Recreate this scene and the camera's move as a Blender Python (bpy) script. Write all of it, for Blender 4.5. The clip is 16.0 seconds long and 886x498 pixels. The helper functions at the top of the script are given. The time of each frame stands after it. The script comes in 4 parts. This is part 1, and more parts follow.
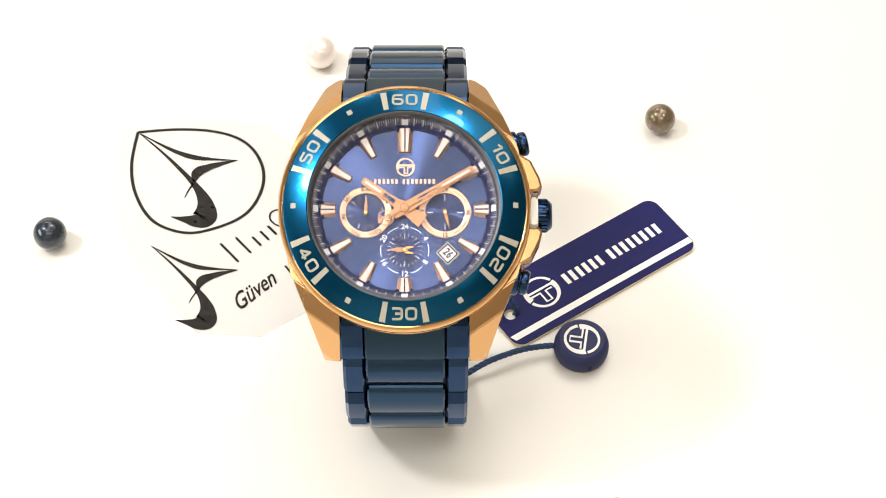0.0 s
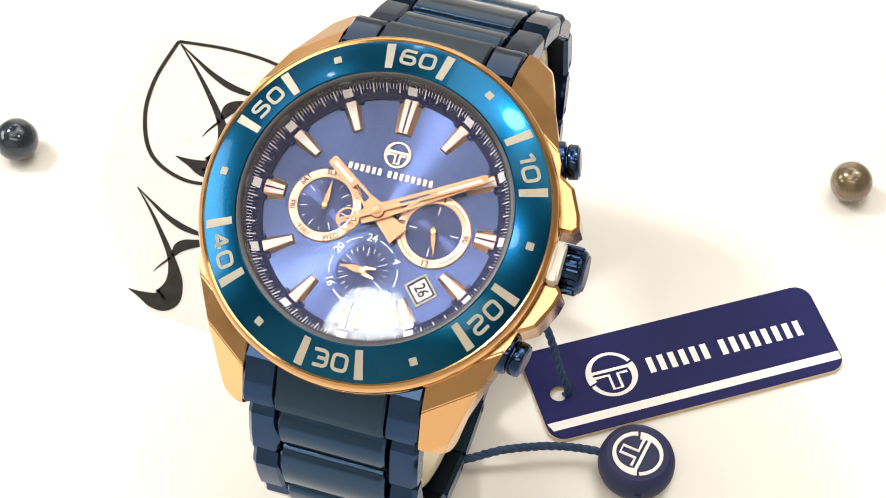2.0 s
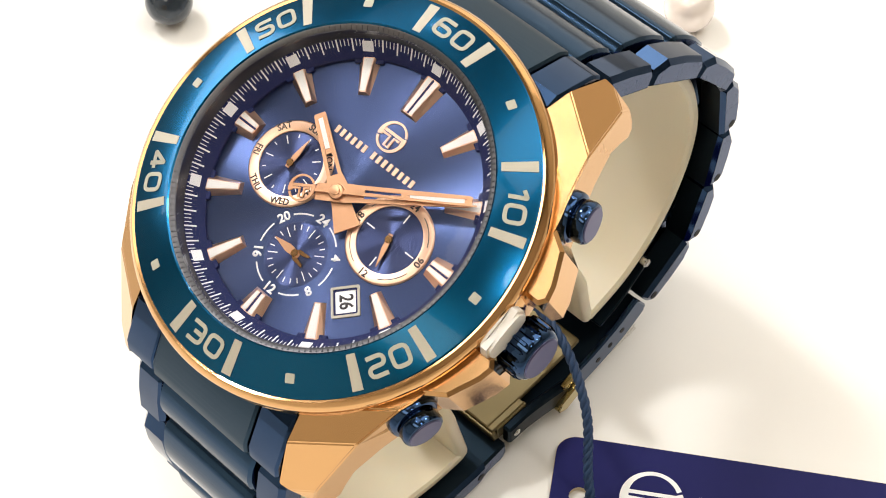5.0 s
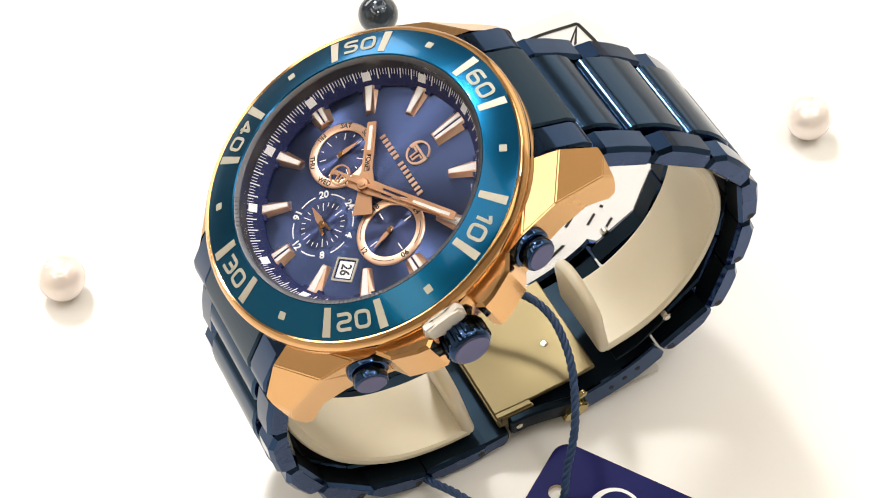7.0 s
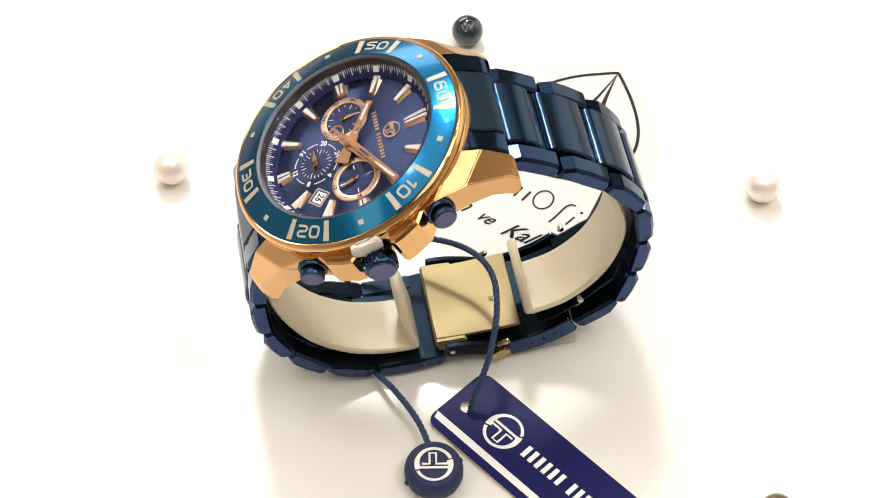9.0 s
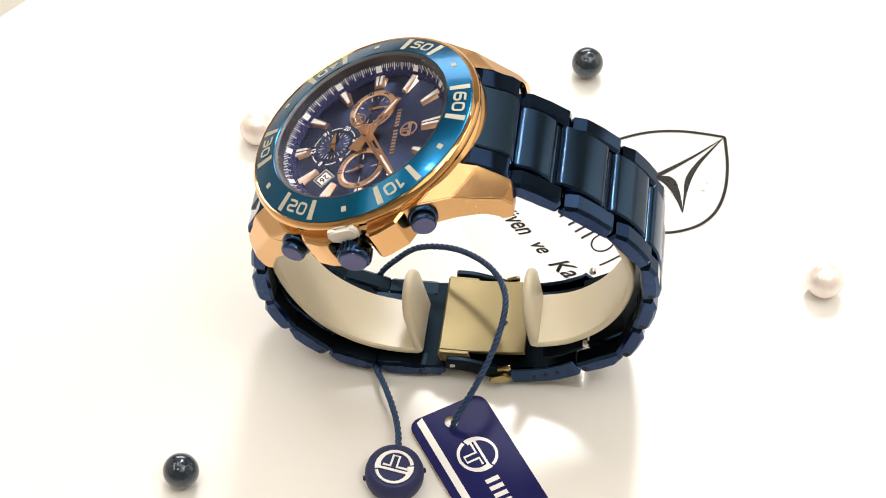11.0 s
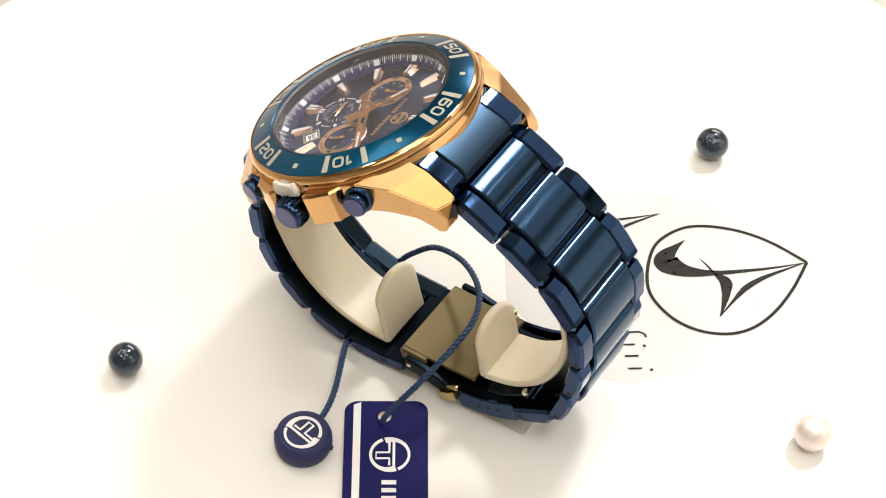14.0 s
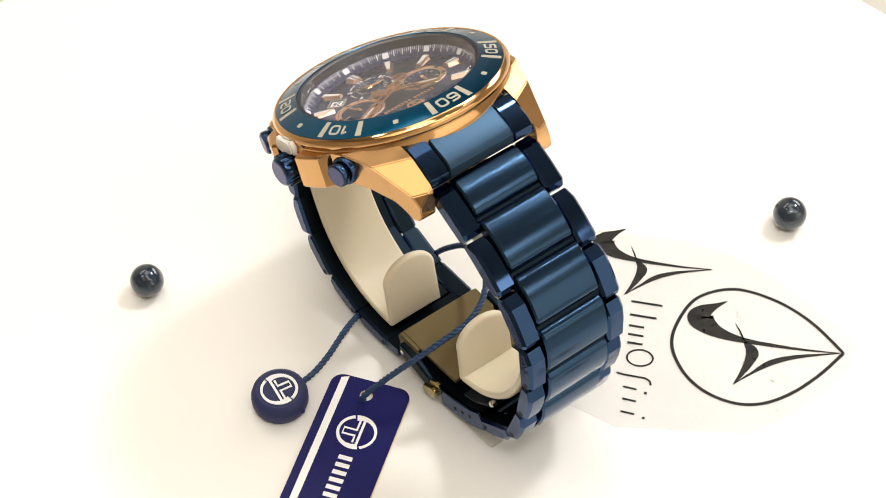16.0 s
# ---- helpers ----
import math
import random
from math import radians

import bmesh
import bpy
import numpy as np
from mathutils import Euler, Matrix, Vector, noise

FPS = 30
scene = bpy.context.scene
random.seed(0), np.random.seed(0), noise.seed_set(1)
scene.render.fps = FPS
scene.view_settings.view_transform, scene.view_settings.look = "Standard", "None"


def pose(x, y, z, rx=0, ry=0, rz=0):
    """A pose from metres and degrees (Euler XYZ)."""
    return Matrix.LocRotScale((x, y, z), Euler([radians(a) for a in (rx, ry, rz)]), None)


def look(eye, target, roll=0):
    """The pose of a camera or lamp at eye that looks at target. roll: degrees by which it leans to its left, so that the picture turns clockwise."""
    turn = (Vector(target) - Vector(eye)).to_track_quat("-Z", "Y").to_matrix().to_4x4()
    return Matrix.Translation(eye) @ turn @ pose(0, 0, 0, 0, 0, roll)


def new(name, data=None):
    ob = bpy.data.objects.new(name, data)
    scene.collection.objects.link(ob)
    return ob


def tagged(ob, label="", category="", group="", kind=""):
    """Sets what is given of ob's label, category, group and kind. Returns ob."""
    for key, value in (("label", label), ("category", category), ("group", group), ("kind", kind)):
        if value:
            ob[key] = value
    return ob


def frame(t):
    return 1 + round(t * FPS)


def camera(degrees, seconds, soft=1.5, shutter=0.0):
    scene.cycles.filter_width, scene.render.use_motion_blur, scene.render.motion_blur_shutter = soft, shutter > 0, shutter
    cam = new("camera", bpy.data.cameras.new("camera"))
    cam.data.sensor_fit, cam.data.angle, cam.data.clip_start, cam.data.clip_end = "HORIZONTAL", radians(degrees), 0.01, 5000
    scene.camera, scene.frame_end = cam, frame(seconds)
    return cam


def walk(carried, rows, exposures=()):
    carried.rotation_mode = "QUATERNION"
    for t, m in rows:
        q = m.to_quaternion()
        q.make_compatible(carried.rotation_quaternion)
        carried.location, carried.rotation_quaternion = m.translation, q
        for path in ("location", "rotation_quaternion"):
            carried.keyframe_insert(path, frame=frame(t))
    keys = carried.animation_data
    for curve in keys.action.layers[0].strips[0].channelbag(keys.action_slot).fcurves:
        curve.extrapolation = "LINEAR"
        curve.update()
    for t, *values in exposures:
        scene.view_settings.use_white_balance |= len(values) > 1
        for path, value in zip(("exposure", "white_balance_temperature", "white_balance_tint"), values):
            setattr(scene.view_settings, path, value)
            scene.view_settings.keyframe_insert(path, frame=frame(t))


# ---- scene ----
cam = camera(25.50, 16.0, soft=1.0)

# seconds, place, turn
PATH = [
    (0, 0.00444, -0.22523, 0.33944, 37.807, -0.517, -0.026),
    (0.5, 0.02211, -0.20739, 0.32154, 37.736, -0.400, 4.303),
    (1, 0.03371, -0.18431, 0.29687, 37.577, -0.615, 8.707),
    (1.5, 0.04472, -0.16412, 0.27536, 37.675, -0.517, 13.178),
    (2, 0.05303, -0.14444, 0.25472, 37.390, -0.509, 17.607),
    (2.5, 0.05728, -0.12960, 0.24076, 37.140, -1.273, 21.589),
    (3, 0.06420, -0.11876, 0.23484, 37.200, -0.964, 26.145),
    (3.5, 0.07244, -0.10891, 0.22687, 37.534, -0.693, 31.141),
    (4, 0.08138, -0.10044, 0.22405, 37.438, -0.468, 35.756),
    (4.5, 0.08731, -0.09082, 0.21908, 37.057, -0.494, 40.185),
    (4.7, 0.08916, -0.08789, 0.21770, 36.962, -0.777, 41.499),
    (5.4, 0.10132, -0.07804, 0.21960, 37.031, -0.438, 47.909),
    (6.1, 0.11578, -0.06893, 0.22629, 37.287, 0.047, 54.465),
    (6.8, 0.13856, -0.06315, 0.24469, 37.646, 0.395, 60.931),
    (7, 0.14993, -0.06311, 0.25574, 37.858, 0.440, 62.740),
    (7.5, 0.18255, -0.06294, 0.28880, 38.183, 0.374, 67.139),
    (8, 0.21902, -0.06079, 0.32746, 38.366, 0.131, 71.382),
    (8.5, 0.22715, -0.04282, 0.32844, 37.753, -0.438, 75.352),
    (8.7, 0.22833, -0.03692, 0.32780, 37.796, -0.594, 77.042),
    (9.4, 0.23825, -0.01377, 0.33291, 37.991, -0.662, 83.040),
    (10.1, 0.23937, 0.01090, 0.33044, 38.353, -0.512, 89.143),
    (10.8, 0.23805, 0.03601, 0.32791, 38.633, -0.316, 95.319),
    (11, 0.23809, 0.04373, 0.32839, 38.613, -0.286, 97.164),
    (11.5, 0.23619, 0.06248, 0.32778, 38.665, -0.086, 101.629),
    (12, 0.23097, 0.08065, 0.32753, 38.776, -0.519, 105.749),
    (12.5, 0.22436, 0.09769, 0.32707, 38.847, -1.018, 110.300),
    (13, 0.21802, 0.11528, 0.32611, 39.094, -1.148, 114.795),
    (13.5, 0.21112, 0.13388, 0.32704, 39.215, -0.818, 119.410),
    (14, 0.20208, 0.15220, 0.32733, 39.260, -0.518, 124.056),
    (14.5, 0.18989, 0.16754, 0.32619, 39.157, -0.305, 128.680),
    (15, 0.17882, 0.18242, 0.32532, 39.353, -0.139, 133.098),
    (15.5, 0.16712, 0.19797, 0.32532, 39.715, -0.073, 137.558),
    (16, 0.15319, 0.21164, 0.32373, 39.958, -0.141, 141.983),
]
walk(cam, [(r[0], pose(*r[1:])) for r in PATH], exposures=[(0, 0.0), (16, 0.0)])

# ---- light: an unseen closed room with ceiling lamps and added fill lights ----
world = bpy.data.worlds.new("world")
scene.world = world
world.use_nodes = True
world.node_tree.nodes["Background"].inputs[0].default_value = (1.0, 0.97, 0.92, 1)
world.node_tree.nodes["Background"].inputs[1].default_value = 0.02


def ceiling_lamp(x, y, z, radius, watts, tint=(1.0, 0.985, 0.96)):
    data = bpy.data.lights.new("lamp_light", "AREA")
    data.shape, data.size, data.energy, data.color = "DISK", radius * 2, watts, tint
    ob = new("lamp_light", data)
    ob.matrix_world = look((x, y, z), (x * 0.3, y * 0.3, 0.03))
    return ob


ceiling_lamp(-0.315, -0.475, 1.40, 0.045, 1.1)
ceiling_lamp(-1.00, 0.05, 1.40, 0.12, 14.0)
ceiling_lamp(0.62, -0.30, 1.40, 0.09, 1.8)
ceiling_lamp(0.38, 0.55, 1.40, 0.09, 3.0)

# small ceiling spots
for x, y in ((-0.95, 0.62), (-0.42, 1.02), (-0.72, -0.02), (0.32, 1.12)):
    ceiling_lamp(x, y, 1.40, 0.03, 0.4)


# Broad area lights added as fill for the board and the metal's reflections.
def ceiling_fill(x, y, w, h, watts, tint):
    data = bpy.data.lights.new("fill_light", "AREA")
    data.shape, data.size, data.size_y, data.energy, data.color = "RECTANGLE", w, h, watts, tint
    new("fill_light", data).matrix_world = pose(x, y, 1.40)


ceiling_fill(0.75, 0.55, 0.7, 0.9, 3.6, (1.0, 0.88, 0.70))
ceiling_fill(-0.25, -0.30, 0.8, 0.6, 3.6, (1.0, 0.93, 0.83))
ceiling_fill(-0.52, 1.35, 0.9, 0.3, 4.2, (1.0, 0.93, 0.82))
ceiling_fill(0.08, 0.62, 0.40, 1.15, 4.8, (1.0, 0.96, 0.90))
ceiling_fill(-1.25, 0.80, 0.6, 1.3, 1.9, (1.0, 0.95, 0.88))
ceiling_fill(0.1, -1.05, 1.3, 0.4, 6.5, (1.0, 0.87, 0.68))


# Unseen area lights added at the walls, mirrored by the links and dial.
def wall_fill(x, y, z, facing, w, h, watts, tint):
    data = bpy.data.lights.new("fill_light", "AREA")
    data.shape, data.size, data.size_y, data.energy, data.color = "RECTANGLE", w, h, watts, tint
    new("fill_light", data).matrix_world = look((x, y, z), (x + facing[0], y + facing[1], z))


wall_fill(-0.72, 1.56, 0.55, (0, -1), 1.6, 0.9, 3.8, (1.0, 0.92, 0.80))
wall_fill(-1.56, -0.38, 0.78, (1, 0), 1.1, 0.5, 12.0, (1.0, 0.97, 0.93))

MM = 0.001


# ---- materials ----
def material(name, colour, rough=0.5, metal=0.0, coat=0.0, spec=0.5, bump=0.0, bump_scale=800.0,
             tint=None, tint_scale=60.0, aniso=0.0, stretch=None, alpha=None, sss=0.0, rough_var=0.0):
    m = bpy.data.materials.new(name)
    m.use_nodes = True
    t, n = m.node_tree, m.node_tree.nodes
    b = n["Principled BSDF"]
    b.inputs["Base Color"].default_value = (*colour, 1)
    b.inputs["Roughness"].default_value = rough
    b.inputs["Metallic"].default_value = metal
    b.inputs["Coat Weight"].default_value = coat
    b.inputs["Coat Roughness"].default_value = 0.04
    b.inputs["Specular IOR Level"].default_value = spec
    if sss:
        b.inputs["Subsurface Weight"].default_value = sss
        b.inputs["Subsurface Radius"].default_value = (0.004, 0.003, 0.002)
        b.inputs["Subsurface Scale"].default_value = 0.6
    if alpha is not None:
        b.inputs["Alpha"].default_value = alpha
    coord = n.new("ShaderNodeTexCoord")
    mapping = n.new("ShaderNodeMapping")
    t.links.new(coord.outputs["Object"], mapping.inputs[0])
    if stretch:
        mapping.inputs["Scale"].default_value = stretch
    if tint:
        tex = n.new("ShaderNodeTexNoise")
        tex.inputs["Scale"].default_value, tex.inputs["Detail"].default_value = tint_scale, 4
        mix = n.new("ShaderNodeMix")
        mix.data_type = "RGBA"
        mix.inputs[6].default_value, mix.inputs[7].default_value = (*colour, 1), (*tint, 1)
        ramp = n.new("ShaderNodeMapRange")
        ramp.inputs[1].default_value, ramp.inputs[2].default_value = 0.35, 0.7
        t.links.new(mapping.outputs[0], tex.inputs["Vector"])
        t.links.new(tex.outputs[0], ramp.inputs[0])
        t.links.new(ramp.outputs[0], mix.inputs[0])
        t.links.new(mix.outputs[2], b.inputs["Base Color"])
    if rough_var:
        tex = n.new("ShaderNodeTexNoise")
        tex.inputs["Scale"].default_value, tex.inputs["Detail"].default_value = 150.0, 5
        ramp = n.new("ShaderNodeMapRange")
        ramp.inputs[1].default_value, ramp.inputs[2].default_value = 0.3, 0.75
        ramp.inputs[3].default_value, ramp.inputs[4].default_value = rough, rough + rough_var
        t.links.new(mapping.outputs[0], tex.inputs["Vector"])
        t.links.new(tex.outputs[0], ramp.inputs[0])
        t.links.new(ramp.outputs[0], b.inputs["Roughness"])
    if bump:
        tex = n.new("ShaderNodeTexNoise")
        tex.inputs["Scale"].default_value, tex.inputs["Detail"].default_value = bump_scale, 3
        bu = n.new("ShaderNodeBump")
        bu.inputs["Strength"].default_value, bu.inputs["Distance"].default_value = bump, 0.0002
        t.links.new(mapping.outputs[0], tex.inputs["Vector"])
        t.links.new(tex.outputs[0], bu.inputs["Height"])
        t.links.new(bu.outputs[0], b.inputs["Normal"])
    if aniso:
        b.inputs["Anisotropic"].default_value = aniso
        tang = n.new("ShaderNodeTangent")
        tang.direction_type, tang.axis = "RADIAL", "Z"
        t.links.new(tang.outputs[0], b.inputs["Tangent"])
    return m


GOLD = material("rose_gold_polished", (0.72, 0.42, 0.188), 0.07, 1.0, rough_var=0.08, bump=0.03, bump_scale=500)
GOLD_SATIN = material("rose_gold_satin", (0.64, 0.38, 0.175), 0.15, 1.0, rough_var=0.16, bump=0.05, bump_scale=420)
ROSE = material("rose_gold_trim", (0.84, 0.55, 0.39), 0.30, 1.0, rough_var=0.08)
BLUE = material("blued_steel_polished", (0.027, 0.055, 0.122), 0.045, 1.0, rough_var=0.035, tint=(0.031, 0.063, 0.138), tint_scale=180)
BLUE_SATIN = material("blued_steel_brushed", (0.031, 0.064, 0.120), 0.13, 1.0, bump=0.03, bump_scale=2600, stretch=(0.04, 1, 1), rough_var=0.07)
BLUE_END = material("blued_steel_matt_brushed", (0.030, 0.056, 0.090), 0.30, 1.0, bump=0.06, bump_scale=2600, stretch=(0.04, 1, 1), rough_var=0.06)
BLUE_SIDE = material("blued_steel_satin_edge", (0.034, 0.058, 0.130), 0.22, 1.0, rough_var=0.1, tint=(0.040, 0.067, 0.148), tint_scale=150)
BLUE_CAP = material("violet_blued_steel_end", (0.115, 0.115, 0.215), 0.26, 1.0, rough_var=0.08, tint=(0.10, 0.105, 0.205), tint_scale=300)
# Dark clasp steel; also colours shade into link gaps and inward link faces.
BLUE_DARK = material("dark_steel_inner", (0.011, 0.019, 0.028), 0.38, 1.0, rough_var=0.1)
STEEL = material("clasp_steel", (0.20, 0.160, 0.085), 0.42, 1.0, bump=0.05, bump_scale=2200, stretch=(1, 0.05, 1), rough_var=0.08)
STEEL_EDGE = material("polished_steel", (0.62, 0.60, 0.56), 0.15, 1.0, rough_var=0.1)
KNURL = material("knurled_steel", (0.12, 0.12, 0.13), 0.45, 1.0)
# Button steel with the golden reflection put into its base colour.
GILT_STEEL = material("gold_tinted_steel_button", (0.46, 0.38, 0.19), 0.18, 1.0)
TEAL = material("teal_bezel_aluminium", (0.000, 0.080, 0.185), 0.19, 0.9, coat=0.22, aniso=0.35, rough_var=0.05)
HAND = material("rose_gold_hands", (0.52, 0.29, 0.165), 0.33, 1.0, rough_var=0.12, bump=0.05, bump_scale=1500)
LUME = material("cream_numeral_paint", (0.40, 0.385, 0.315), 0.45, tint=(0.355, 0.345, 0.28), tint_scale=400)
SILVER_BAR = material("silver_bar", (0.42, 0.39, 0.32), 0.38, 0.2, rough_var=0.1)
DIAL_DARK = material("dark_blue_chapter_ring", (0.017, 0.023, 0.085), 0.5, spec=0.12, rough_var=0.1)
WHITE_INK = material("white_print", (0.82, 0.82, 0.84), 0.5)
DARK_INK = material("dark_print", (0.03, 0.025, 0.03), 0.5)
WHITE_LUME = material("white_lume", (0.72, 0.70, 0.68), 0.45)
CREAM = material("cream_plastic", (0.71, 0.65, 0.505), 0.36, sss=0.3, tint=(0.68, 0.61, 0.46), tint_scale=40, bump=0.05, bump_scale=300)
STOPPER = material("white_plastic", (0.70, 0.66, 0.60), 0.45, sss=0.2)
NAVY_CARD = material("navy_gloss_card", (0.011, 0.012, 0.086), 0.40, spec=0.12, tint=(0.013, 0.014, 0.095), tint_scale=90, bump=0.03, bump_scale=700)
CARD_WHITE = material("white_card_print", (0.85, 0.85, 0.85), 0.35)
CARD_EDGE = material("card_edge", (0.62, 0.52, 0.36), 0.7)
SEAL_BLUE = material("navy_plastic", (0.022, 0.027, 0.088), 0.55, spec=0.3, bump=0.08, bump_scale=500, tint=(0.026, 0.032, 0.10), tint_scale=120)
CORD = material("navy_cord", (0.014, 0.045, 0.120), 0.55, bump=0.5, bump_scale=3500)
TABLE = material("white_gloss_board", (0.80, 0.788, 0.762), 0.24, tint=(0.79, 0.776, 0.748), tint_scale=6, bump=0.02, bump_scale=60, rough_var=0.02)
SHEET = material("milky_film", (0.74, 0.735, 0.75), 0.30, tint=(0.63, 0.625, 0.64), tint_scale=45, alpha=0.17, bump=0.1, bump_scale=60)
BLACK_INK = material("black_print", (0.012, 0.011, 0.010), 0.6, spec=0.2, tint=(0.022, 0.020, 0.019), tint_scale=500)
FLECK = material("pale_grey_print", (0.58, 0.56, 0.55), 0.5)
PEARL_W = material("white_pearl", (0.93, 0.85, 0.80), 0.26, 0.30, coat=0.7, tint=(0.88, 0.76, 0.72), tint_scale=160)
PEARL_B = material("black_pearl", (0.020, 0.032, 0.050), 0.16, 0.3, coat=0.6, tint=(0.030, 0.045, 0.062), tint_scale=200)
PEARL_P = material("bronze_pearl", (0.22, 0.12, 0.13), 0.20, 0.5, coat=0.6, tint=(0.15, 0.165, 0.05), tint_scale=130)
HOLE = material("dark_hole", (0.01, 0.01, 0.012), 0.7)
# Tones of the unseen room, set by what the metal should mirror.
PALE_WALL = material("pale_wall_for_reflections", (0.66, 0.62, 0.54), 0.8, tint=(0.62, 0.57, 0.49), tint_scale=2)
WALL = material("wall_toned_for_reflections", (0.36, 0.32, 0.27), 0.8, tint=(0.33, 0.29, 0.24), tint_scale=2)
CEILING = material("grey_ceiling", (0.30, 0.28, 0.25), 0.85, tint=(0.27, 0.25, 0.22), tint_scale=2)
COUNTER = material("grey_counter", (0.44, 0.42, 0.38), 0.35, tint=(0.50, 0.47, 0.43), tint_scale=12)


def sunray(name, low, high, rough, aniso, spokes, rotation=0.0):
    """Brushed metal whose fine lines run round the part's own axis: rays from the centre, or rings with rotation 0.25."""
    m = bpy.data.materials.new(name)
    m.use_nodes = True
    t, n = m.node_tree, m.node_tree.nodes
    b = n["Principled BSDF"]
    b.inputs["Metallic"].default_value, b.inputs["Roughness"].default_value = 1.0, rough
    b.inputs["Anisotropic"].default_value, b.inputs["Anisotropic Rotation"].default_value = aniso, rotation
    tang = n.new("ShaderNodeTangent")
    tang.direction_type, tang.axis = "RADIAL", "Z"
    t.links.new(tang.outputs[0], b.inputs["Tangent"])
    coord, sweep, grain = n.new("ShaderNodeTexCoord"), n.new("ShaderNodeTexGradient"), n.new("ShaderNodeTexNoise")
    sweep.gradient_type = "RADIAL"
    grain.noise_dimensions = "1D"
    grain.inputs["Scale"].default_value, grain.inputs["Detail"].default_value = spokes, 3
    mix = n.new("ShaderNodeMix")
    mix.data_type = "RGBA"
    mix.inputs[6].default_value, mix.inputs[7].default_value = (*low, 1), (*high, 1)
    t.links.new(coord.outputs["Object"], sweep.inputs[0])
    t.links.new(sweep.outputs["Fac"], grain.inputs["W"])
    t.links.new(grain.outputs[0], mix.inputs[0])
    t.links.new(mix.outputs[2], b.inputs["Base Color"])
    return m


DIAL = sunray("blue_sunray_dial", (0.050, 0.074, 0.172), (0.084, 0.119, 0.268), 0.28, 0.97, 600.0)
SUBDIAL = sunray("dark_blue_guilloche", (0.045, 0.06, 0.14), (0.07, 0.09, 0.20), 0.38, 0.95, 60.0, 0.25)


def thin_glass(name, gloss_rough=0.02, colour=(1, 1, 1), base=0.03):
    m = bpy.data.materials.new(name)
    m.use_nodes = True
    t, n = m.node_tree, m.node_tree.nodes
    n.remove(n["Principled BSDF"])
    clear, gloss, mix, facing = (n.new(k) for k in ("ShaderNodeBsdfTransparent", "ShaderNodeBsdfGlossy", "ShaderNodeMixShader", "ShaderNodeLayerWeight"))
    power, scale = n.new("ShaderNodeMath"), n.new("ShaderNodeMapRange")
    power.operation = "POWER"
    power.inputs[1].default_value = 3.3
    scale.inputs[3].default_value, scale.inputs[4].default_value = base, 0.7
    clear.inputs[0].default_value = (*colour, 1)
    gloss.inputs["Roughness"].default_value = gloss_rough
    t.links.new(facing.outputs["Facing"], power.inputs[0])
    t.links.new(power.outputs[0], scale.inputs[0])
    t.links.new(scale.outputs[0], mix.inputs[0])
    t.links.new(clear.outputs[0], mix.inputs[1])
    t.links.new(gloss.outputs[0], mix.inputs[2])
    t.links.new(mix.outputs[0], n["Material Output"].inputs[0])
    return m


CRYSTAL = thin_glass("mineral_crystal", 0.02, (0.99, 0.99, 1.0), 0.018)
CRYSTAL_BACK = thin_glass("coated_crystal_back", 0.05, (0.99, 0.99, 1.0), 0.0)
ACRYLIC = thin_glass("clear_acrylic", 0.08, (0.97, 0.965, 0.95), 0.03)


# ---- mesh helpers: everything below is modelled in millimetres ----
def part(name, bm, mat, parent=None, label="", m=None, smooth=None):
    """Link a bmesh (millimetres) as one mesh object under a thing or a part."""
    if m is not None:
        bmesh.ops.transform(bm, matrix=m, verts=bm.verts)
    bmesh.ops.scale(bm, vec=(MM, MM, MM), verts=bm.verts)
    bmesh.ops.recalc_face_normals(bm, faces=bm.faces)
    data = bpy.data.meshes.new(name)
    bm.to_mesh(data)
    bm.free()
    for mt in (mat if isinstance(mat, (list, tuple)) else [mat]):
        data.materials.append(mt)
    if smooth is not None:
        for p in data.polygons:
            p.use_smooth = True
        data.set_sharp_from_angle(angle=radians(smooth))
    ob = new(name, data)
    if parent:
        ob.parent = parent
    if label:
        tagged(ob, label)
    return ob


def thing(name, label, category, m=None, group="", kind=""):
    ob = new(name)
    ob.empty_display_size = 0.005
    if m is not None:
        ob.matrix_basis = m
    return tagged(ob, label, category, group, kind)


def polygon(points, z0, z1, bevel=0.0, segments=1):
    """A flat outline (x, y) made solid between z0 and z1, its rims bevelled."""
    bm = bmesh.new()
    low = [bm.verts.new((x, y, z0)) for x, y in points]
    high = [bm.verts.new((x, y, z1)) for x, y in points]
    bm.faces.new(low[::-1])
    bm.faces.new(high)
    n = len(points)
    for i in range(n):
        bm.faces.new((low[i], low[(i + 1) % n], high[(i + 1) % n], high[i]))
    if bevel:
        rim = [e for e in bm.edges if abs(e.verts[0].co.z - e.verts[1].co.z) < 1e-6]
        bmesh.ops.bevel(bm, geom=rim, offset=bevel, segments=segments, affect="EDGES", clamp_overlap=True)
    return bm


def lathe(profile, steps=96, closed=True):
    """Turn a profile of (radius, z) round the z axis."""
    bm = bmesh.new()
    rings = []
    for k in range(steps):
        a = 2 * math.pi * k / steps
        rings.append([bm.verts.new((r * math.cos(a), r * math.sin(a), z)) for r, z in profile])
    n = len(profile)
    for k in range(steps):
        p, q = rings[k], rings[(k + 1) % steps]
        for i in range(n if closed else n - 1):
            j = (i + 1) % n
            if profile[i][0] < 1e-6 and profile[j][0] < 1e-6:
                continue
            bm.faces.new((p[i], q[i], q[j], p[j]))
    bmesh.ops.remove_doubles(bm, verts=bm.verts, dist=1e-5)
    return bm


def disc(r, z0, z1, bevel=0.05, steps=64):
    return lathe([(0, z0), (r - bevel, z0), (r, z0 + bevel), (r, z1 - bevel), (r - bevel, z1), (0, z1)], steps, closed=False)


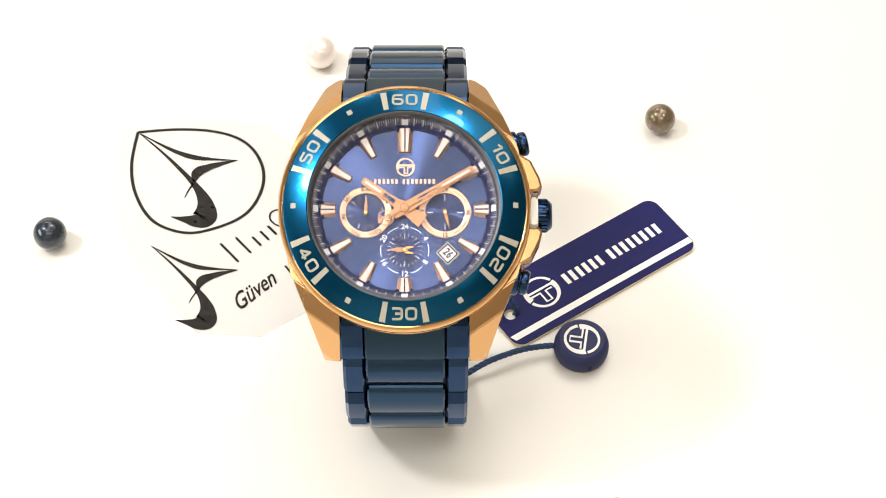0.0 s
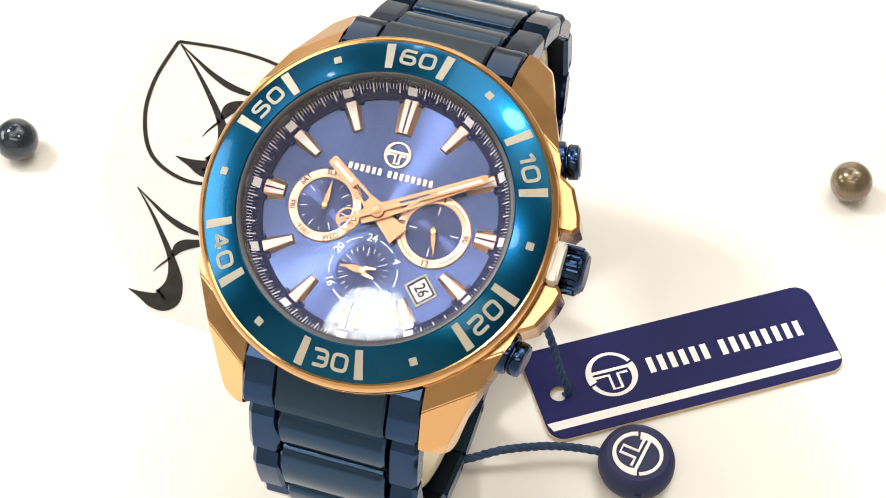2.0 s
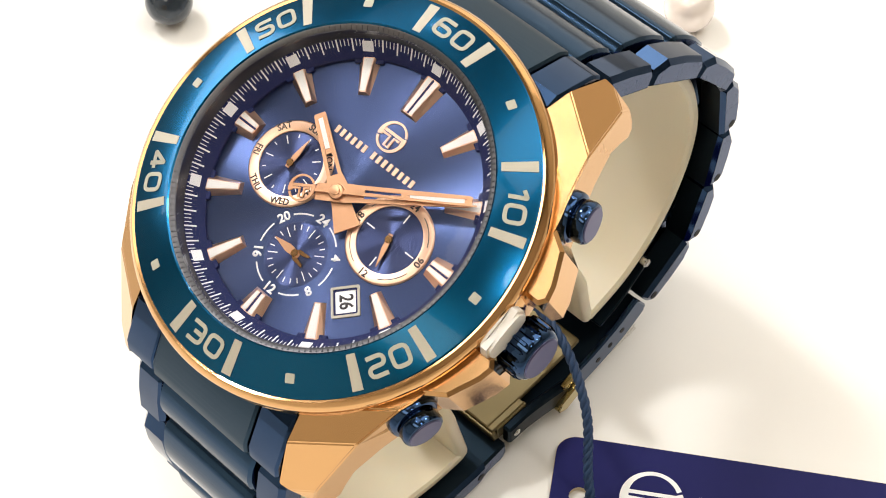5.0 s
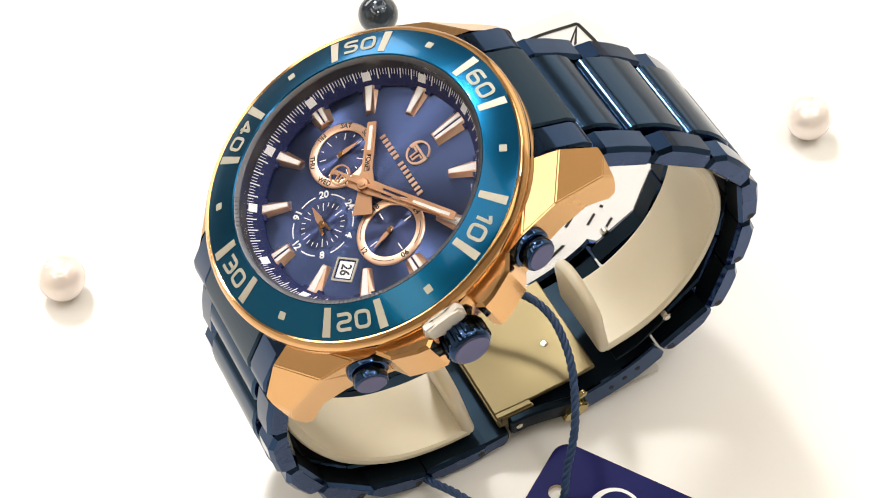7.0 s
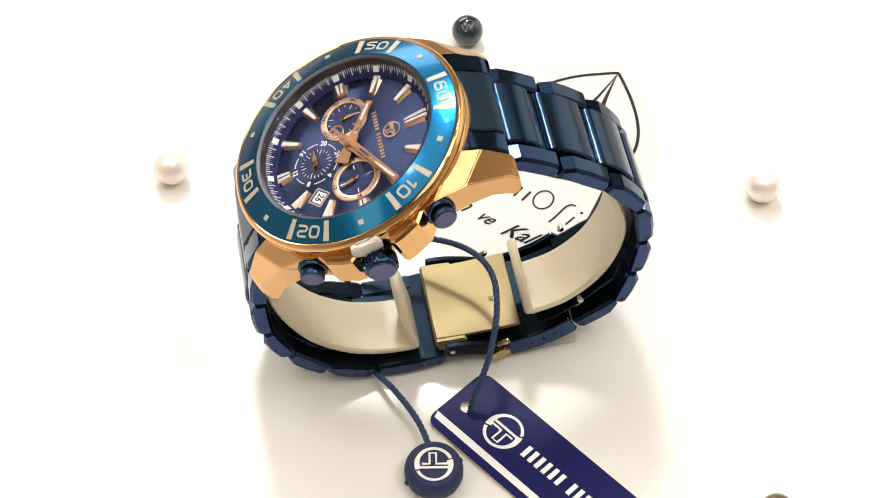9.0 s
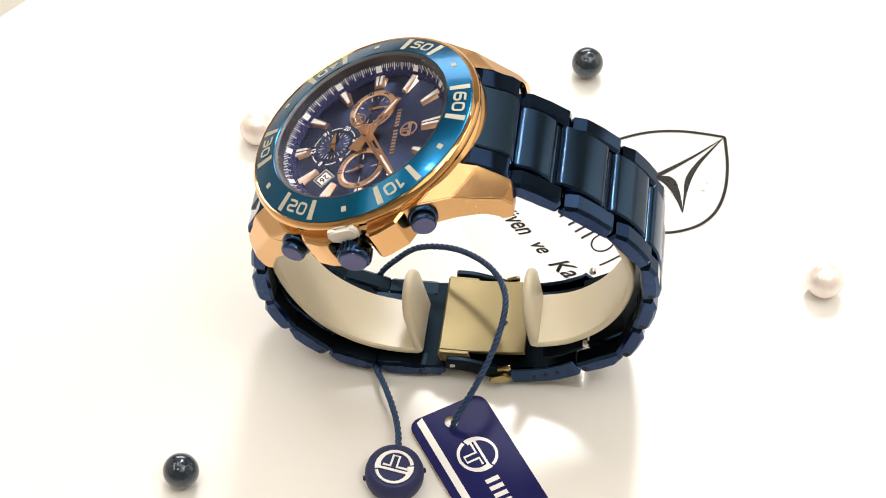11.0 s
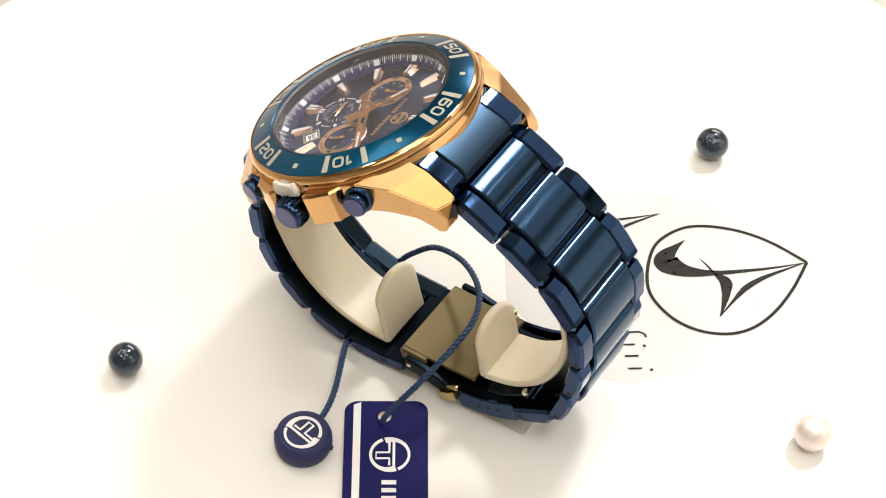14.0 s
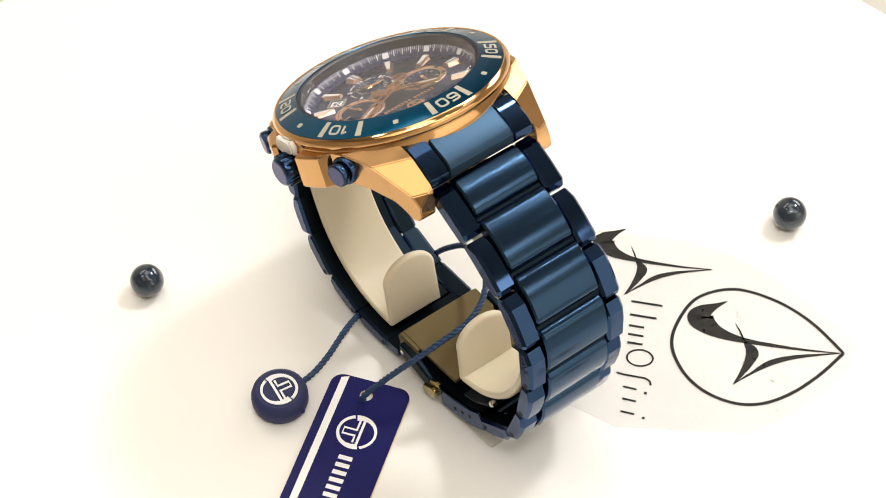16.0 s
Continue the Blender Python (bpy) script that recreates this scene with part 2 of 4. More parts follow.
def prism(profile, x0, x1, bevel=0.25):
    """A profile of (y, z) carried along x, its end faces drawn in a little so that the rims are chamfered."""
    bm = bmesh.new()
    n = len(profile)
    side = 1 if sum(profile[i][0] * profile[(i + 1) % n][1] - profile[(i + 1) % n][0] * profile[i][1] for i in range(n)) > 0 else -1

    def ring(x, draw):
        out = []
        for i, (y, z) in enumerate(profile):
            p, q = profile[i - 1], profile[(i + 1) % n]
            a, b = Vector((y - p[0], z - p[1])).normalized(), Vector((q[0] - y, q[1] - z)).normalized()
            inward = Vector((-a.y - b.y, a.x + b.x)).normalized() * side
            out.append(bm.verts.new((x, y + inward.x * draw, z + inward.y * draw)))
        return out
    rings = [ring(x0, bevel), ring(x0 + bevel, 0), ring(x1 - bevel, 0), ring(x1, bevel)]
    bm.faces.new(rings[0])
    bm.faces.new(rings[-1][::-1])
    for p, q in zip(rings[:-1], rings[1:]):
        for i in range(n):
            bm.faces.new((p[i], q[i], q[(i + 1) % n], p[(i + 1) % n]))
    return bm


def add(bm, other):
    """Join other into bm."""
    data = bpy.data.meshes.new("joined")
    other.to_mesh(data)
    other.free()
    bm.from_mesh(data)
    bpy.data.meshes.remove(data)
    return bm


def rounded(w, h, r, n=6, cx=0.0, cy=0.0):
    """The outline of a rounded rectangle."""
    pts = []
    for sx, sy, a0 in ((1, 1, 0), (-1, 1, 90), (-1, -1, 180), (1, -1, 270)):
        for k in range(n + 1):
            a = radians(a0 + 90 * k / n)
            pts.append((cx + sx * (w / 2 - r) + r * math.cos(a), cy + sy * (h / 2 - r) + r * math.sin(a)))
    return pts


def fillet(points, r, closed=False, n=5):
    """A polyline with its corners rounded off."""
    out = []
    m = len(points)
    for i, p in enumerate(points):
        p = Vector(p)
        if not closed and i in (0, m - 1):
            out.append(p)
            continue
        a, b = Vector(points[i - 1]), Vector(points[(i + 1) % m])
        ra = min(r, (a - p).length * 0.49)
        rb = min(r, (b - p).length * 0.49)
        s, e = p + (a - p).normalized() * ra, p + (b - p).normalized() * rb
        for k in range(n + 1):
            t = k / n
            out.append(s * (1 - t) ** 2 + p * 2 * t * (1 - t) + e * t * t)
    return out


def ribbon(points, width, z0, z1, closed=False, bm=None):
    """A flat stroke of even width along a polyline (x, y), made solid between z0 and z1."""
    bm = bm or bmesh.new()
    pts = [Vector((p[0], p[1])) for p in points]
    n = len(pts)
    rows = []
    for i, p in enumerate(pts):
        a = pts[i - 1] if (i or closed) else p
        b = pts[(i + 1) % n] if (i < n - 1 or closed) else p
        d = (b - a).normalized()
        s = Vector((-d.y, d.x)) * (width[i] if isinstance(width, (list, tuple)) else width) / 2
        rows.append([bm.verts.new((*(p + s), z0)), bm.verts.new((*(p - s), z0)), bm.verts.new((*(p - s), z1)), bm.verts.new((*(p + s), z1))])
    for i in range(n if closed else n - 1):
        p, q = rows[i], rows[(i + 1) % n]
        for k in range(4):
            bm.faces.new((p[k], p[(k + 1) % 4], q[(k + 1) % 4], q[k]))
    if not closed:
        bm.faces.new(rows[0][::-1])
        bm.faces.new(rows[-1])
    return bm


def lettering(text, height, depth=0.06, squeeze=1.0, bold=0.0, shear=0.0):
    """Solid letters of the built-in font, centred on the origin, in millimetres."""
    cu = bpy.data.curves.new("letters", "FONT")
    cu.body, cu.size, cu.extrude, cu.offset, cu.shear = text, 1.0, 0.0, bold, shear
    cu.align_x, cu.align_y, cu.resolution_u = "CENTER", "CENTER", 3
    ob = bpy.data.objects.new("letters", cu)
    scene.collection.objects.link(ob)
    bpy.context.view_layer.update()
    data = bpy.data.meshes.new_from_object(ob.evaluated_get(bpy.context.evaluated_depsgraph_get()))
    bpy.data.objects.remove(ob)
    bm = bmesh.new()
    bm.from_mesh(data)
    bpy.data.meshes.remove(data)
    bmesh.ops.remove_doubles(bm, verts=bm.verts, dist=1e-5)
    faces = bm.faces[:]
    made = bmesh.ops.extrude_face_region(bm, geom=faces)
    ups = [v for v in made["geom"] if isinstance(v, bmesh.types.BMVert)]
    bmesh.ops.translate(bm, verts=ups, vec=(0, 0, depth / height / 1.4))
    bmesh.ops.scale(bm, vec=(height * 1.4 * squeeze, height * 1.4, height * 1.4), verts=bm.verts)
    return bm


def tube(points, radius, sides=8, bm=None):
    """A round rod along a 3D polyline."""
    bm = bm or bmesh.new()
    pts = [Vector(p) for p in points]
    side = None
    rings = []
    for i, p in enumerate(pts):
        d = (pts[min(i + 1, len(pts) - 1)] - pts[max(i - 1, 0)]).normalized()
        if side is None:
            side = d.orthogonal().normalized()
        side = (side - d * side.dot(d)).normalized()
        up = d.cross(side)
        rings.append([bm.verts.new(p + (side * math.cos(2 * math.pi * k / sides) + up * math.sin(2 * math.pi * k / sides)) * radius) for k in range(sides)])
    for p, q in zip(rings[:-1], rings[1:]):
        for k in range(sides):
            bm.faces.new((p[k], p[(k + 1) % sides], q[(k + 1) % sides], q[k]))
    bm.faces.new(rings[0][::-1])
    bm.faces.new(rings[-1])
    return bm


def spline(points, steps=12):
    """A smooth line through the points (Catmull-Rom)."""
    pts = [Vector(p) for p in points]
    out = []
    for i in range(len(pts) - 1):
        a, b, c, d = pts[max(i - 1, 0)], pts[i], pts[i + 1], pts[min(i + 2, len(pts) - 1)]
        for k in range(steps):
            t = k / steps
            out.append(0.5 * (2 * b + (c - a) * t + (2 * a - 5 * b + 4 * c - d) * t * t + (3 * b - a - 3 * c + d) * t ** 3))
    out.append(pts[-1])
    return out


def turned(angle, r=0.0, z=0.0, tilt=0.0):
    """Clock position: angle in degrees from 12 o'clock, r outwards, tilt about the tangent; the piece's y points outwards."""
    return pose(0, 0, 0, 0, 0, -angle) @ pose(0, r, z, tilt)


def mm(m):
    """A pose in millimetres as one in metres."""
    out = m.copy()
    out.translation = m.translation * MM
    return out


# ---- the setting ----
def slab(name, x0, x1, y0, y1, z0, z1, mat, label, bevel=0.0):
    bm = polygon([(x0, y0), (x1, y0), (x1, y1), (x0, y1)], z0, z1, bevel)
    return tagged(part(name, bm, mat), label, name.split("_")[0], kind="structure")


slab("counter", -1700, 1700, -1700, 1700, -60, -24, COUNTER, "grey stone shop counter under the white board")
# Unseen walls and ceiling close the room; pale or dark to shape reflections.
slab("wall_north", -1700, 1700, 1600, 1700, -24, 1450, PALE_WALL, "unseen pale wall that brightens reflections in the watch")
slab("wall_south", -1700, 1700, -1700, -1600, -24, 1450, PALE_WALL, "unseen wall with its tone set for reflections in the watch")
slab("wall_east", 1600, 1700, -1600, 1600, -24, 1450, WALL, "unseen wall with its tone set for reflections in the watch")
slab("wall_west", -1700, -1600, -1600, 1600, -24, 1450, WALL, "unseen wall with its tone set for reflections in the watch")
slab("ceiling", -1700, 1700, -1700, 1700, 1450, 1500, CEILING, "unseen grey-beige ceiling kept dark for reflections in the watch")

board = part("display_board", lathe([(0, -24), (155, -24), (157.5, -22), (158.5, -19), (158.5, -3), (157.7, -0.8), (155.5, 0), (0, 0)], 160, closed=False), TABLE,
             m=pose(11.8, 28.3, 0), smooth=40)
tagged(board, "round glossy white display board standing on the grey counter", "board")

# ---- the wristwatch: its own axes have the dial's centre at the origin, x to 3 o'clock, y to 12 o'clock, z out of the dial ----
WATCH = pose(0, 0, 0.06203, 25.808, -0.649, 0)
watch = thing("wristwatch", "rose-gold chronograph wristwatch with blue dial and blued steel bracelet", "watch", WATCH)

# case with four lugs and crown guards
case = lathe([(0, -10.2), (19.4, -10.2), (21.6, -9.4), (22.8, -8.0), (23.2, -5.0), (23.2, -3.0), (22.6, -1.9), (18.0, -1.6), (17.4, -4.2), (0, -4.3)], 128, closed=False)


def lug(sx, sy):
    """A lug: its side follows the case, the top falls away in one plane and a second, steeper facet meets it along a slanted crease."""
    prof = [(6, -3.0), (12, -2.8), (15, -2.8), (19.2, -2.8), (22.0, -2.9), (26.6, -7.0), (27.2, -9.0), (27.0, -11.0), (26.0, -15.0), (25.3, -15.9), (24.2, -15.7),
            (22.9, -14.0), (21.2, -12.2), (17.3, -10.0), (14.5, -8.9), (9, -9.0), (6, -9.2)]
    bm = bmesh.new()

    def outer(y, z):
        row = [(0, 22.0), (6, 22.1), (9, 21.8), (12, 20.8), (15, 19.6), (20, 17.3), (28, 14.4)]
        for (ya, xa), (yb, xb) in zip(row[:-1], row[1:]):
            if ya <= y <= yb:
                x = xa + (xb - xa) * (y - ya) / (yb - ya)
        return x
    inner = [bm.verts.new((sx * max(11.95, math.sqrt(max(18.6 ** 2 - y * y, 0.0))), sy * y, z)) for y, z in prof]
    out = [bm.verts.new((sx * outer(y, z), sy * y, z)) for y, z in prof]
    bm.faces.new(inner)
    bm.faces.new(out)
    n = len(prof)
    for i in range(n):
        bm.faces.new((inner[i], inner[(i + 1) % n], out[(i + 1) % n], out[i]))
    for co, no in (((12.0, 19.9, -3.3), (0.332, 0.471, 0.817)), ((15.1, 20.8, -5.1), (0.476, 0.674, 0.565)), ((14.4, 26.0, -10.6), (0.55, 0.80, 0.25))):
        cut = bmesh.ops.bisect_plane(bm, geom=bm.verts[:] + bm.edges[:] + bm.faces[:], plane_co=(sx * co[0], sy * co[1], co[2]), plane_no=(sx * no[0], sy * no[1], no[2]), clear_outer=True)
        bmesh.ops.holes_fill(bm, edges=[e for e in cut["geom_cut"] if isinstance(e, bmesh.types.BMEdge)])
    bmesh.ops.recalc_face_normals(bm, faces=bm.faces)
    keep = [e for e in bm.edges if e.calc_face_angle(0) > 0.22 and (abs(e.verts[0].co.x) > 12.2 or abs(e.verts[1].co.x) > 12.2) and max(abs(v.co.y) for v in e.verts) > 13]
    bmesh.ops.bevel(bm, geom=keep, offset=0.22, segments=2, affect="EDGES", clamp_overlap=True)
    bmesh.ops.recalc_face_normals(bm, faces=bm.faces)
    bm.normal_update()
    for f in bm.faces:
        f.material_index = 1 if f.normal.z > 0.75 or abs(f.normal.x) > 0.85 else 0
    return bm


part("case", case, GOLD, watch, "polished rose-gold case", smooth=32)
for sx in (-1, 1):
    for sy in (-1, 1):
        part("lug", lug(sx, sy), [GOLD, GOLD_SATIN], watch, "rose-gold lug with a polished facet", smooth=12)
for sy in (-1, 1):
    g = polygon([(20.0, sy * 3.4), (24.6, sy * 3.4), (25.3, sy * 4.3), (24.9, sy * 5.9), (23.3, sy * 9.2), (21.0, sy * 10.6), (18.8, sy * 9.4)][::sy], -9.4, -2.85, 0.4, 1)
    g.normal_update()
    for f in g.faces:
        f.material_index = 1 if f.normal.z > 0.9 else 0
    part("crown_guard", g, [GOLD, GOLD_SATIN], watch, "faceted rose-gold crown guard with satin top", smooth=15)
part("case_back", disc(19.3, -11.6, -10.15, 0.5), STEEL, watch, "steel case back", smooth=40)

# rotating bezel: gold carrier, teal insert, numerals
part("bezel", lathe([(22.2, -0.66), (22.5, -0.56), (22.9, -0.9), (23.2, -1.45), (23.25, -2.1), (23.0, -2.6), (22.0, -2.8), (17.7, -2.6), (17.7, -1.2), (22.2, -1.5)], 160),
     GOLD, watch, "polished rose-gold bezel ring", smooth=40)
insert = part("bezel_insert", lathe([(17.74, 0.62), (17.92, 0.75), (22.05, -0.53), (22.21, -0.62), (22.15, -1.4), (17.74, -1.1)], 160), TEAL, watch, "teal sunray bezel insert", smooth=30)
SLOPE = -math.degrees(math.atan2(1.14, 3.68))

STROKES = {
    "0": ([[(0, 0), (1, 0), (1, 1), (0, 1)]], True),
    "1": ([[(0.15, 0.78), (0.62, 1.0), (0.62, 0.0)]], False),
    "2": ([[(0, 1), (1, 1), (1, 0.5), (0, 0.5), (0, 0), (1, 0)]], False),
    "3": ([[(0, 1), (1, 1), (1, 0), (0, 0)], [(0.3, 0.5), (1, 0.5)]], False),
    "4": ([[(0.72, 0), (0.72, 1), (0, 0.28), (1.05, 0.28)]], False),
    "5": ([[(1, 1), (0, 1), (0, 0.56), (1, 0.56), (1, 0), (0, 0)]], False),
    "6": ([[(1, 1), (0, 1), (0, 0), (1, 0), (1, 0.55), (0, 0.55)]], False),
}


def numeral(text):
    """A wide square-cut numeral of two figures, centred on the origin."""
    bm = bmesh.new()
    w, h = 1.75, 1.95
    for k, ch in enumerate(text):
        lines, closed = STROKES[ch]
        x0 = (-w - 0.40) if k == 0 else 0.40
        if ch == "1":
            x0 += 0.55
        for line in lines:
            pts = fillet([(x0 + x * w, (y - 0.5) * h) for x, y in line], 0.12 if ch in "14" else 0.62, closed)
            ribbon(pts, 0.45, 0.0, 0.05, closed, bm)
    return bm


for k, text in enumerate(("60", "10", "20", "30", "40", "50")):
    a = k * 60
    tagged(part("numeral", numeral(text), LUME, insert, m=turned(a, 20.05, 0.108, SLOPE) @ pose(0, 0, 0, 0, 0, 180 if k in (2, 3, 4) else 0)), "cream painted numeral " + text)
    for side in (-10.6, 10.6):
        bar = polygon([(-0.47, -1.88), (0.47, -1.88), (0.58, 1.86), (-0.58, 1.86)], 0.0, 0.045)
        part("bar", bar, SILVER_BAR, insert, m=turned(a + side, 20.07, 0.095, SLOPE))
    part("dot", polygon(rounded(1.0, 1.0, 0.12, 2), 0, 0.06), LUME, insert, m=turned(a + 30, 20.3, 0.025, SLOPE))

# inner ring and crystal
part("inner_ring", lathe([(16.95, -1.7), (17.1, 0.3), (17.35, 0.56), (17.72, 0.64), (17.72, -1.7)], 160), KNURL, watch, "knurled steel ring round the crystal", smooth=35)
coin = bmesh.new()
for k in range(180):
    a = 2 * math.pi * k / 180
    tube([(17.2 * math.cos(a), 17.2 * math.sin(a), 0.42), (17.6 * math.cos(a), 17.6 * math.sin(a), 0.66)], 0.10, 4, coin)
tagged(part("knurling", coin, KNURL, watch), "fine knurled teeth", kind="stuff")
dome = lathe([(0, -0.75), (16.9, -0.75), (17.05, -0.6), (17.05, 0.62), (16.85, 0.78), (0, 0.86)], 128, closed=False)
for f in dome.faces:
    f.material_index = 1 if f.calc_center_median().z < -0.7 else 0
glass = part("crystal", dome, [CRYSTAL, CRYSTAL_BACK], watch, "clear mineral crystal", smooth=30)
glass.visible_shadow = False

# dial
FACE = -3.55
dial = part("dial", disc(16.2, -4.05, FACE, 0.05, 128), DIAL, watch, "blue sunray dial", smooth=40)
chapter = part("chapter_ring", lathe([(17.45, -1.2), (17.45, -4.0), (15.3, -4.0), (15.3, -3.15), (15.55, -2.8), (17.2, -1.2)], 144), DIAL_DARK, watch, "dark blue sloping chapter ring", smooth=30)


def chapter_mark(bm, angle, r0, r1, width):
    z = lambda r: -2.8 + (r - 15.55) * 1.6 / 1.65 + 0.015
    m = pose(0, 0, 0, 0, 0, -angle)
    vs = [bm.verts.new(m @ Vector((x, r, z(r) + dz))) for dz in (0, 0.03) for x, r in ((-width / 2, r0), (width / 2, r0), (width / 2, r1), (-width / 2, r1))]
    for f in ((0, 3, 2, 1), (4, 5, 6, 7), (0, 1, 5, 4), (1, 2, 6, 5), (2, 3, 7, 6), (3, 0, 4, 7)):
        bm.faces.new([vs[i] for i in f])


track = bmesh.new()
for k in range(240):
    if k % 20 == 0:
        continue
    if k % 4 == 0:
        chapter_mark(track, k * 1.5, 15.95, 16.95, 0.17)
    else:
        chapter_mark(track, k * 1.5, 16.35, 16.9, 0.09)
tagged(part("minute_track", track, WHITE_INK, chapter), "fine white minute track", kind="stuff")
for k in range(12):
    bm = bmesh.new()
    chapter_mark(bm, k * 30, 15.9, 16.75, 1.25)
    part("five_minute_mark", bm, WHITE_INK, chapter)
# crenellated inner rim
for k in range(12):
    bm = polygon([(-1.6, 14.85), (1.6, 14.85), (1.8, 15.5), (-1.8, 15.5)], FACE - 0.05, -3.1, 0.06)
    part("rim_block", bm, DIAL_DARK, chapter, m=pose(0, 0, 0, 0, 0, -k * 30))


def hour_marker(k):
    a = k * 30
    double = k in (0, 3, 6, 9)
    r1 = 15.5
    r0 = {0: 10.8, 3: 12.7, 6: 12.7, 9: 12.7}.get(k, 11.4)
    w1, w0 = (3.3, 2.3) if double else (2.5, 1.35)
    body = bmesh.new()
    # wedge with sloping gold flanks
    top = 0.62
    pts = [(-w0 / 2, r0, 0), (w0 / 2, r0, 0), (w1 / 2, r1, 0), (-w1 / 2, r1, 0)]
    f = 0.5
    pts += [(-w0 / 2 * f, r0 + 0.15, top), (w0 / 2 * f, r0 + 0.15, top), (w1 / 2 * f, r1 - 0.05, top), (-w1 / 2 * f, r1 - 0.05, top)]
    vs = [body.verts.new((x, y, FACE + z)) for x, y, z in pts]
    for q in ((0, 3, 2, 1), (4, 5, 6, 7), (0, 1, 5, 4), (1, 2, 6, 5), (2, 3, 7, 6), (3, 0, 4, 7)):
        body.faces.new([vs[i] for i in q])
    part("hour_marker", body, ROSE, dial, "rose-gold applied hour marker", m=pose(0, 0, 0, 0, 0, -a))
    z = FACE + top
    if double:
        for s in (-1, 1):
            part("lume_strip", polygon([(s * w0 * 0.07, r0 + 0.3), (s * w0 * 0.23, r0 + 0.3), (s * w1 * 0.22, r1 - 0.15), (s * w1 * 0.06, r1 - 0.15)][::s], z - 0.02, z + 0.05), WHITE_LUME, dial, m=pose(0, 0, 0, 0, 0, -a))
        part("marker_slot", polygon([(-0.11, r0 + 0.2), (0.11, r0 + 0.2), (0.13, r1 - 0.1), (-0.13, r1 - 0.1)], z - 0.02, z + 0.02), DIAL_DARK, dial, m=pose(0, 0, 0, 0, 0, -a))
    else:
        part("lume_strip", polygon([(-w0 * 0.21, r0 + 0.3), (w0 * 0.21, r0 + 0.3), (w1 * 0.2, r1 - 0.15), (-w1 * 0.2, r1 - 0.15)], z - 0.02, z + 0.05), WHITE_LUME, dial, m=pose(0, 0, 0, 0, 0, -a))


for k in range(12):
    hour_marker(k)

# subdials
SUBS = {"day": (-7.2, -0.5), "hours": (7.4, -0.5), "small": (0.0, -7.6)}


def subdial(cx, cy, r, ring):
    at = pose(cx, cy, FACE)
    part("subdial", disc(r, 0.0, 0.035, 0.01, 64), SUBDIAL, dial, "dark blue guilloche subdial", m=None).matrix_basis = mm(at)
    grooves = bmesh.new()
    for k in range(14):
        rr = 0.45 + k * (r - 0.6) / 14
        add(grooves, lathe([(rr, 0.03), (rr + 0.06, 0.05), (rr + 0.12, 0.03)], 48))
    tagged(part("guilloche", grooves, SUBDIAL, dial, smooth=60), kind="stuff").matrix_basis = mm(at)
    if ring:
        part("subdial_ring", lathe([(r, 0.0), (r, 0.22), (r + 0.12, 0.28), (r + 1.05, 0.28), (r + 1.2, 0.16), (r + 1.2, 0.0)], 96), ROSE, dial, "rose-gold subdial ring", smooth=35).matrix_basis = mm(at)


def dial_text(text, cx, cy, r, angle, height, mat, face, squeeze=1.0, inward=False, bold=0.02):
    m = pose(cx, cy, FACE + face) @ turned(angle, r) @ pose(0, 0, 0, 0, 0, 180 if inward else 0)
    tagged(part("print", lettering(text, height, 0.03, squeeze, bold), mat, dial, m=m), "printed word " + text)


subdial(*SUBS["day"], 3.65, True)
subdial(*SUBS["hours"], 3.65, True)
subdial(*SUBS["small"], 3.5, False)
for k, day in enumerate(("SUN", "MON", "TUE", "WED", "THU", "FRI", "SAT")):
    a = k * 360 / 7
    dial_text(day, *SUBS["day"], 4.28, a, 0.72, DARK_INK, 0.285, 0.95, inward=90 < a < 270)
for a, text in ((90, "06"), (180, "12"), (270, "18"), (0, "24")):
    dial_text(text, *SUBS["hours"], 4.26, a, 0.78, DARK_INK, 0.285, 1.0, inward=a == 180 or a == 90)
for k in range(4):
    arc = ribbon([(4.26 * math.sin(radians(a)), 4.26 * math.cos(radians(a))) for a in range(k * 90 + 22, k * 90 + 69, 4)], 0.09, 0, 0.02)
    part("ring_arc", arc, DARK_INK, dial, m=pose(*SUBS["hours"], FACE + 0.285))
for k in range(6):
    a = k * 60
    dial_text(("24", "4", "8", "12", "16", "20")[k], *SUBS["small"], 4.42, a, 1.0, WHITE_INK, 0.01, 1.0, inward=120 <= a <= 240, bold=0.035)
    arc = ribbon([(4.42 * math.sin(radians(b)), 4.42 * math.cos(radians(b))) for b in range(a + 14, a + 47, 3)], 0.17, 0, 0.03)
    part("ring_arc", arc, WHITE_INK, dial, m=pose(*SUBS["small"], FACE + 0.005))


def ticks(key, count, long_every, r0, r1, width):
    bm = bmesh.new()
    for k in range(count):
        main = k % long_every == 0
        q = polygon([(-width / 2, r0 - (0.55 if main else 0.0)), (width / 2, r0 - (0.55 if main else 0.0)), (width / 2, r1), (-width / 2, r1)], 0.06, 0.09)
        bmesh.ops.transform(q, matrix=pose(*SUBS[key], FACE) @ pose(0, 0, 0, 0, 0, -k * 360 / count), verts=q.verts)
        add(bm, q)
    tagged(part("tick_marks", bm, WHITE_INK, dial), kind="stuff")


ticks("day", 14, 2, 2.9, 3.3, 0.12)
ticks("hours", 4, 1, 2.75, 3.3, 0.15)
ticks("small", 24, 4, 2.62, 3.2, 0.10)


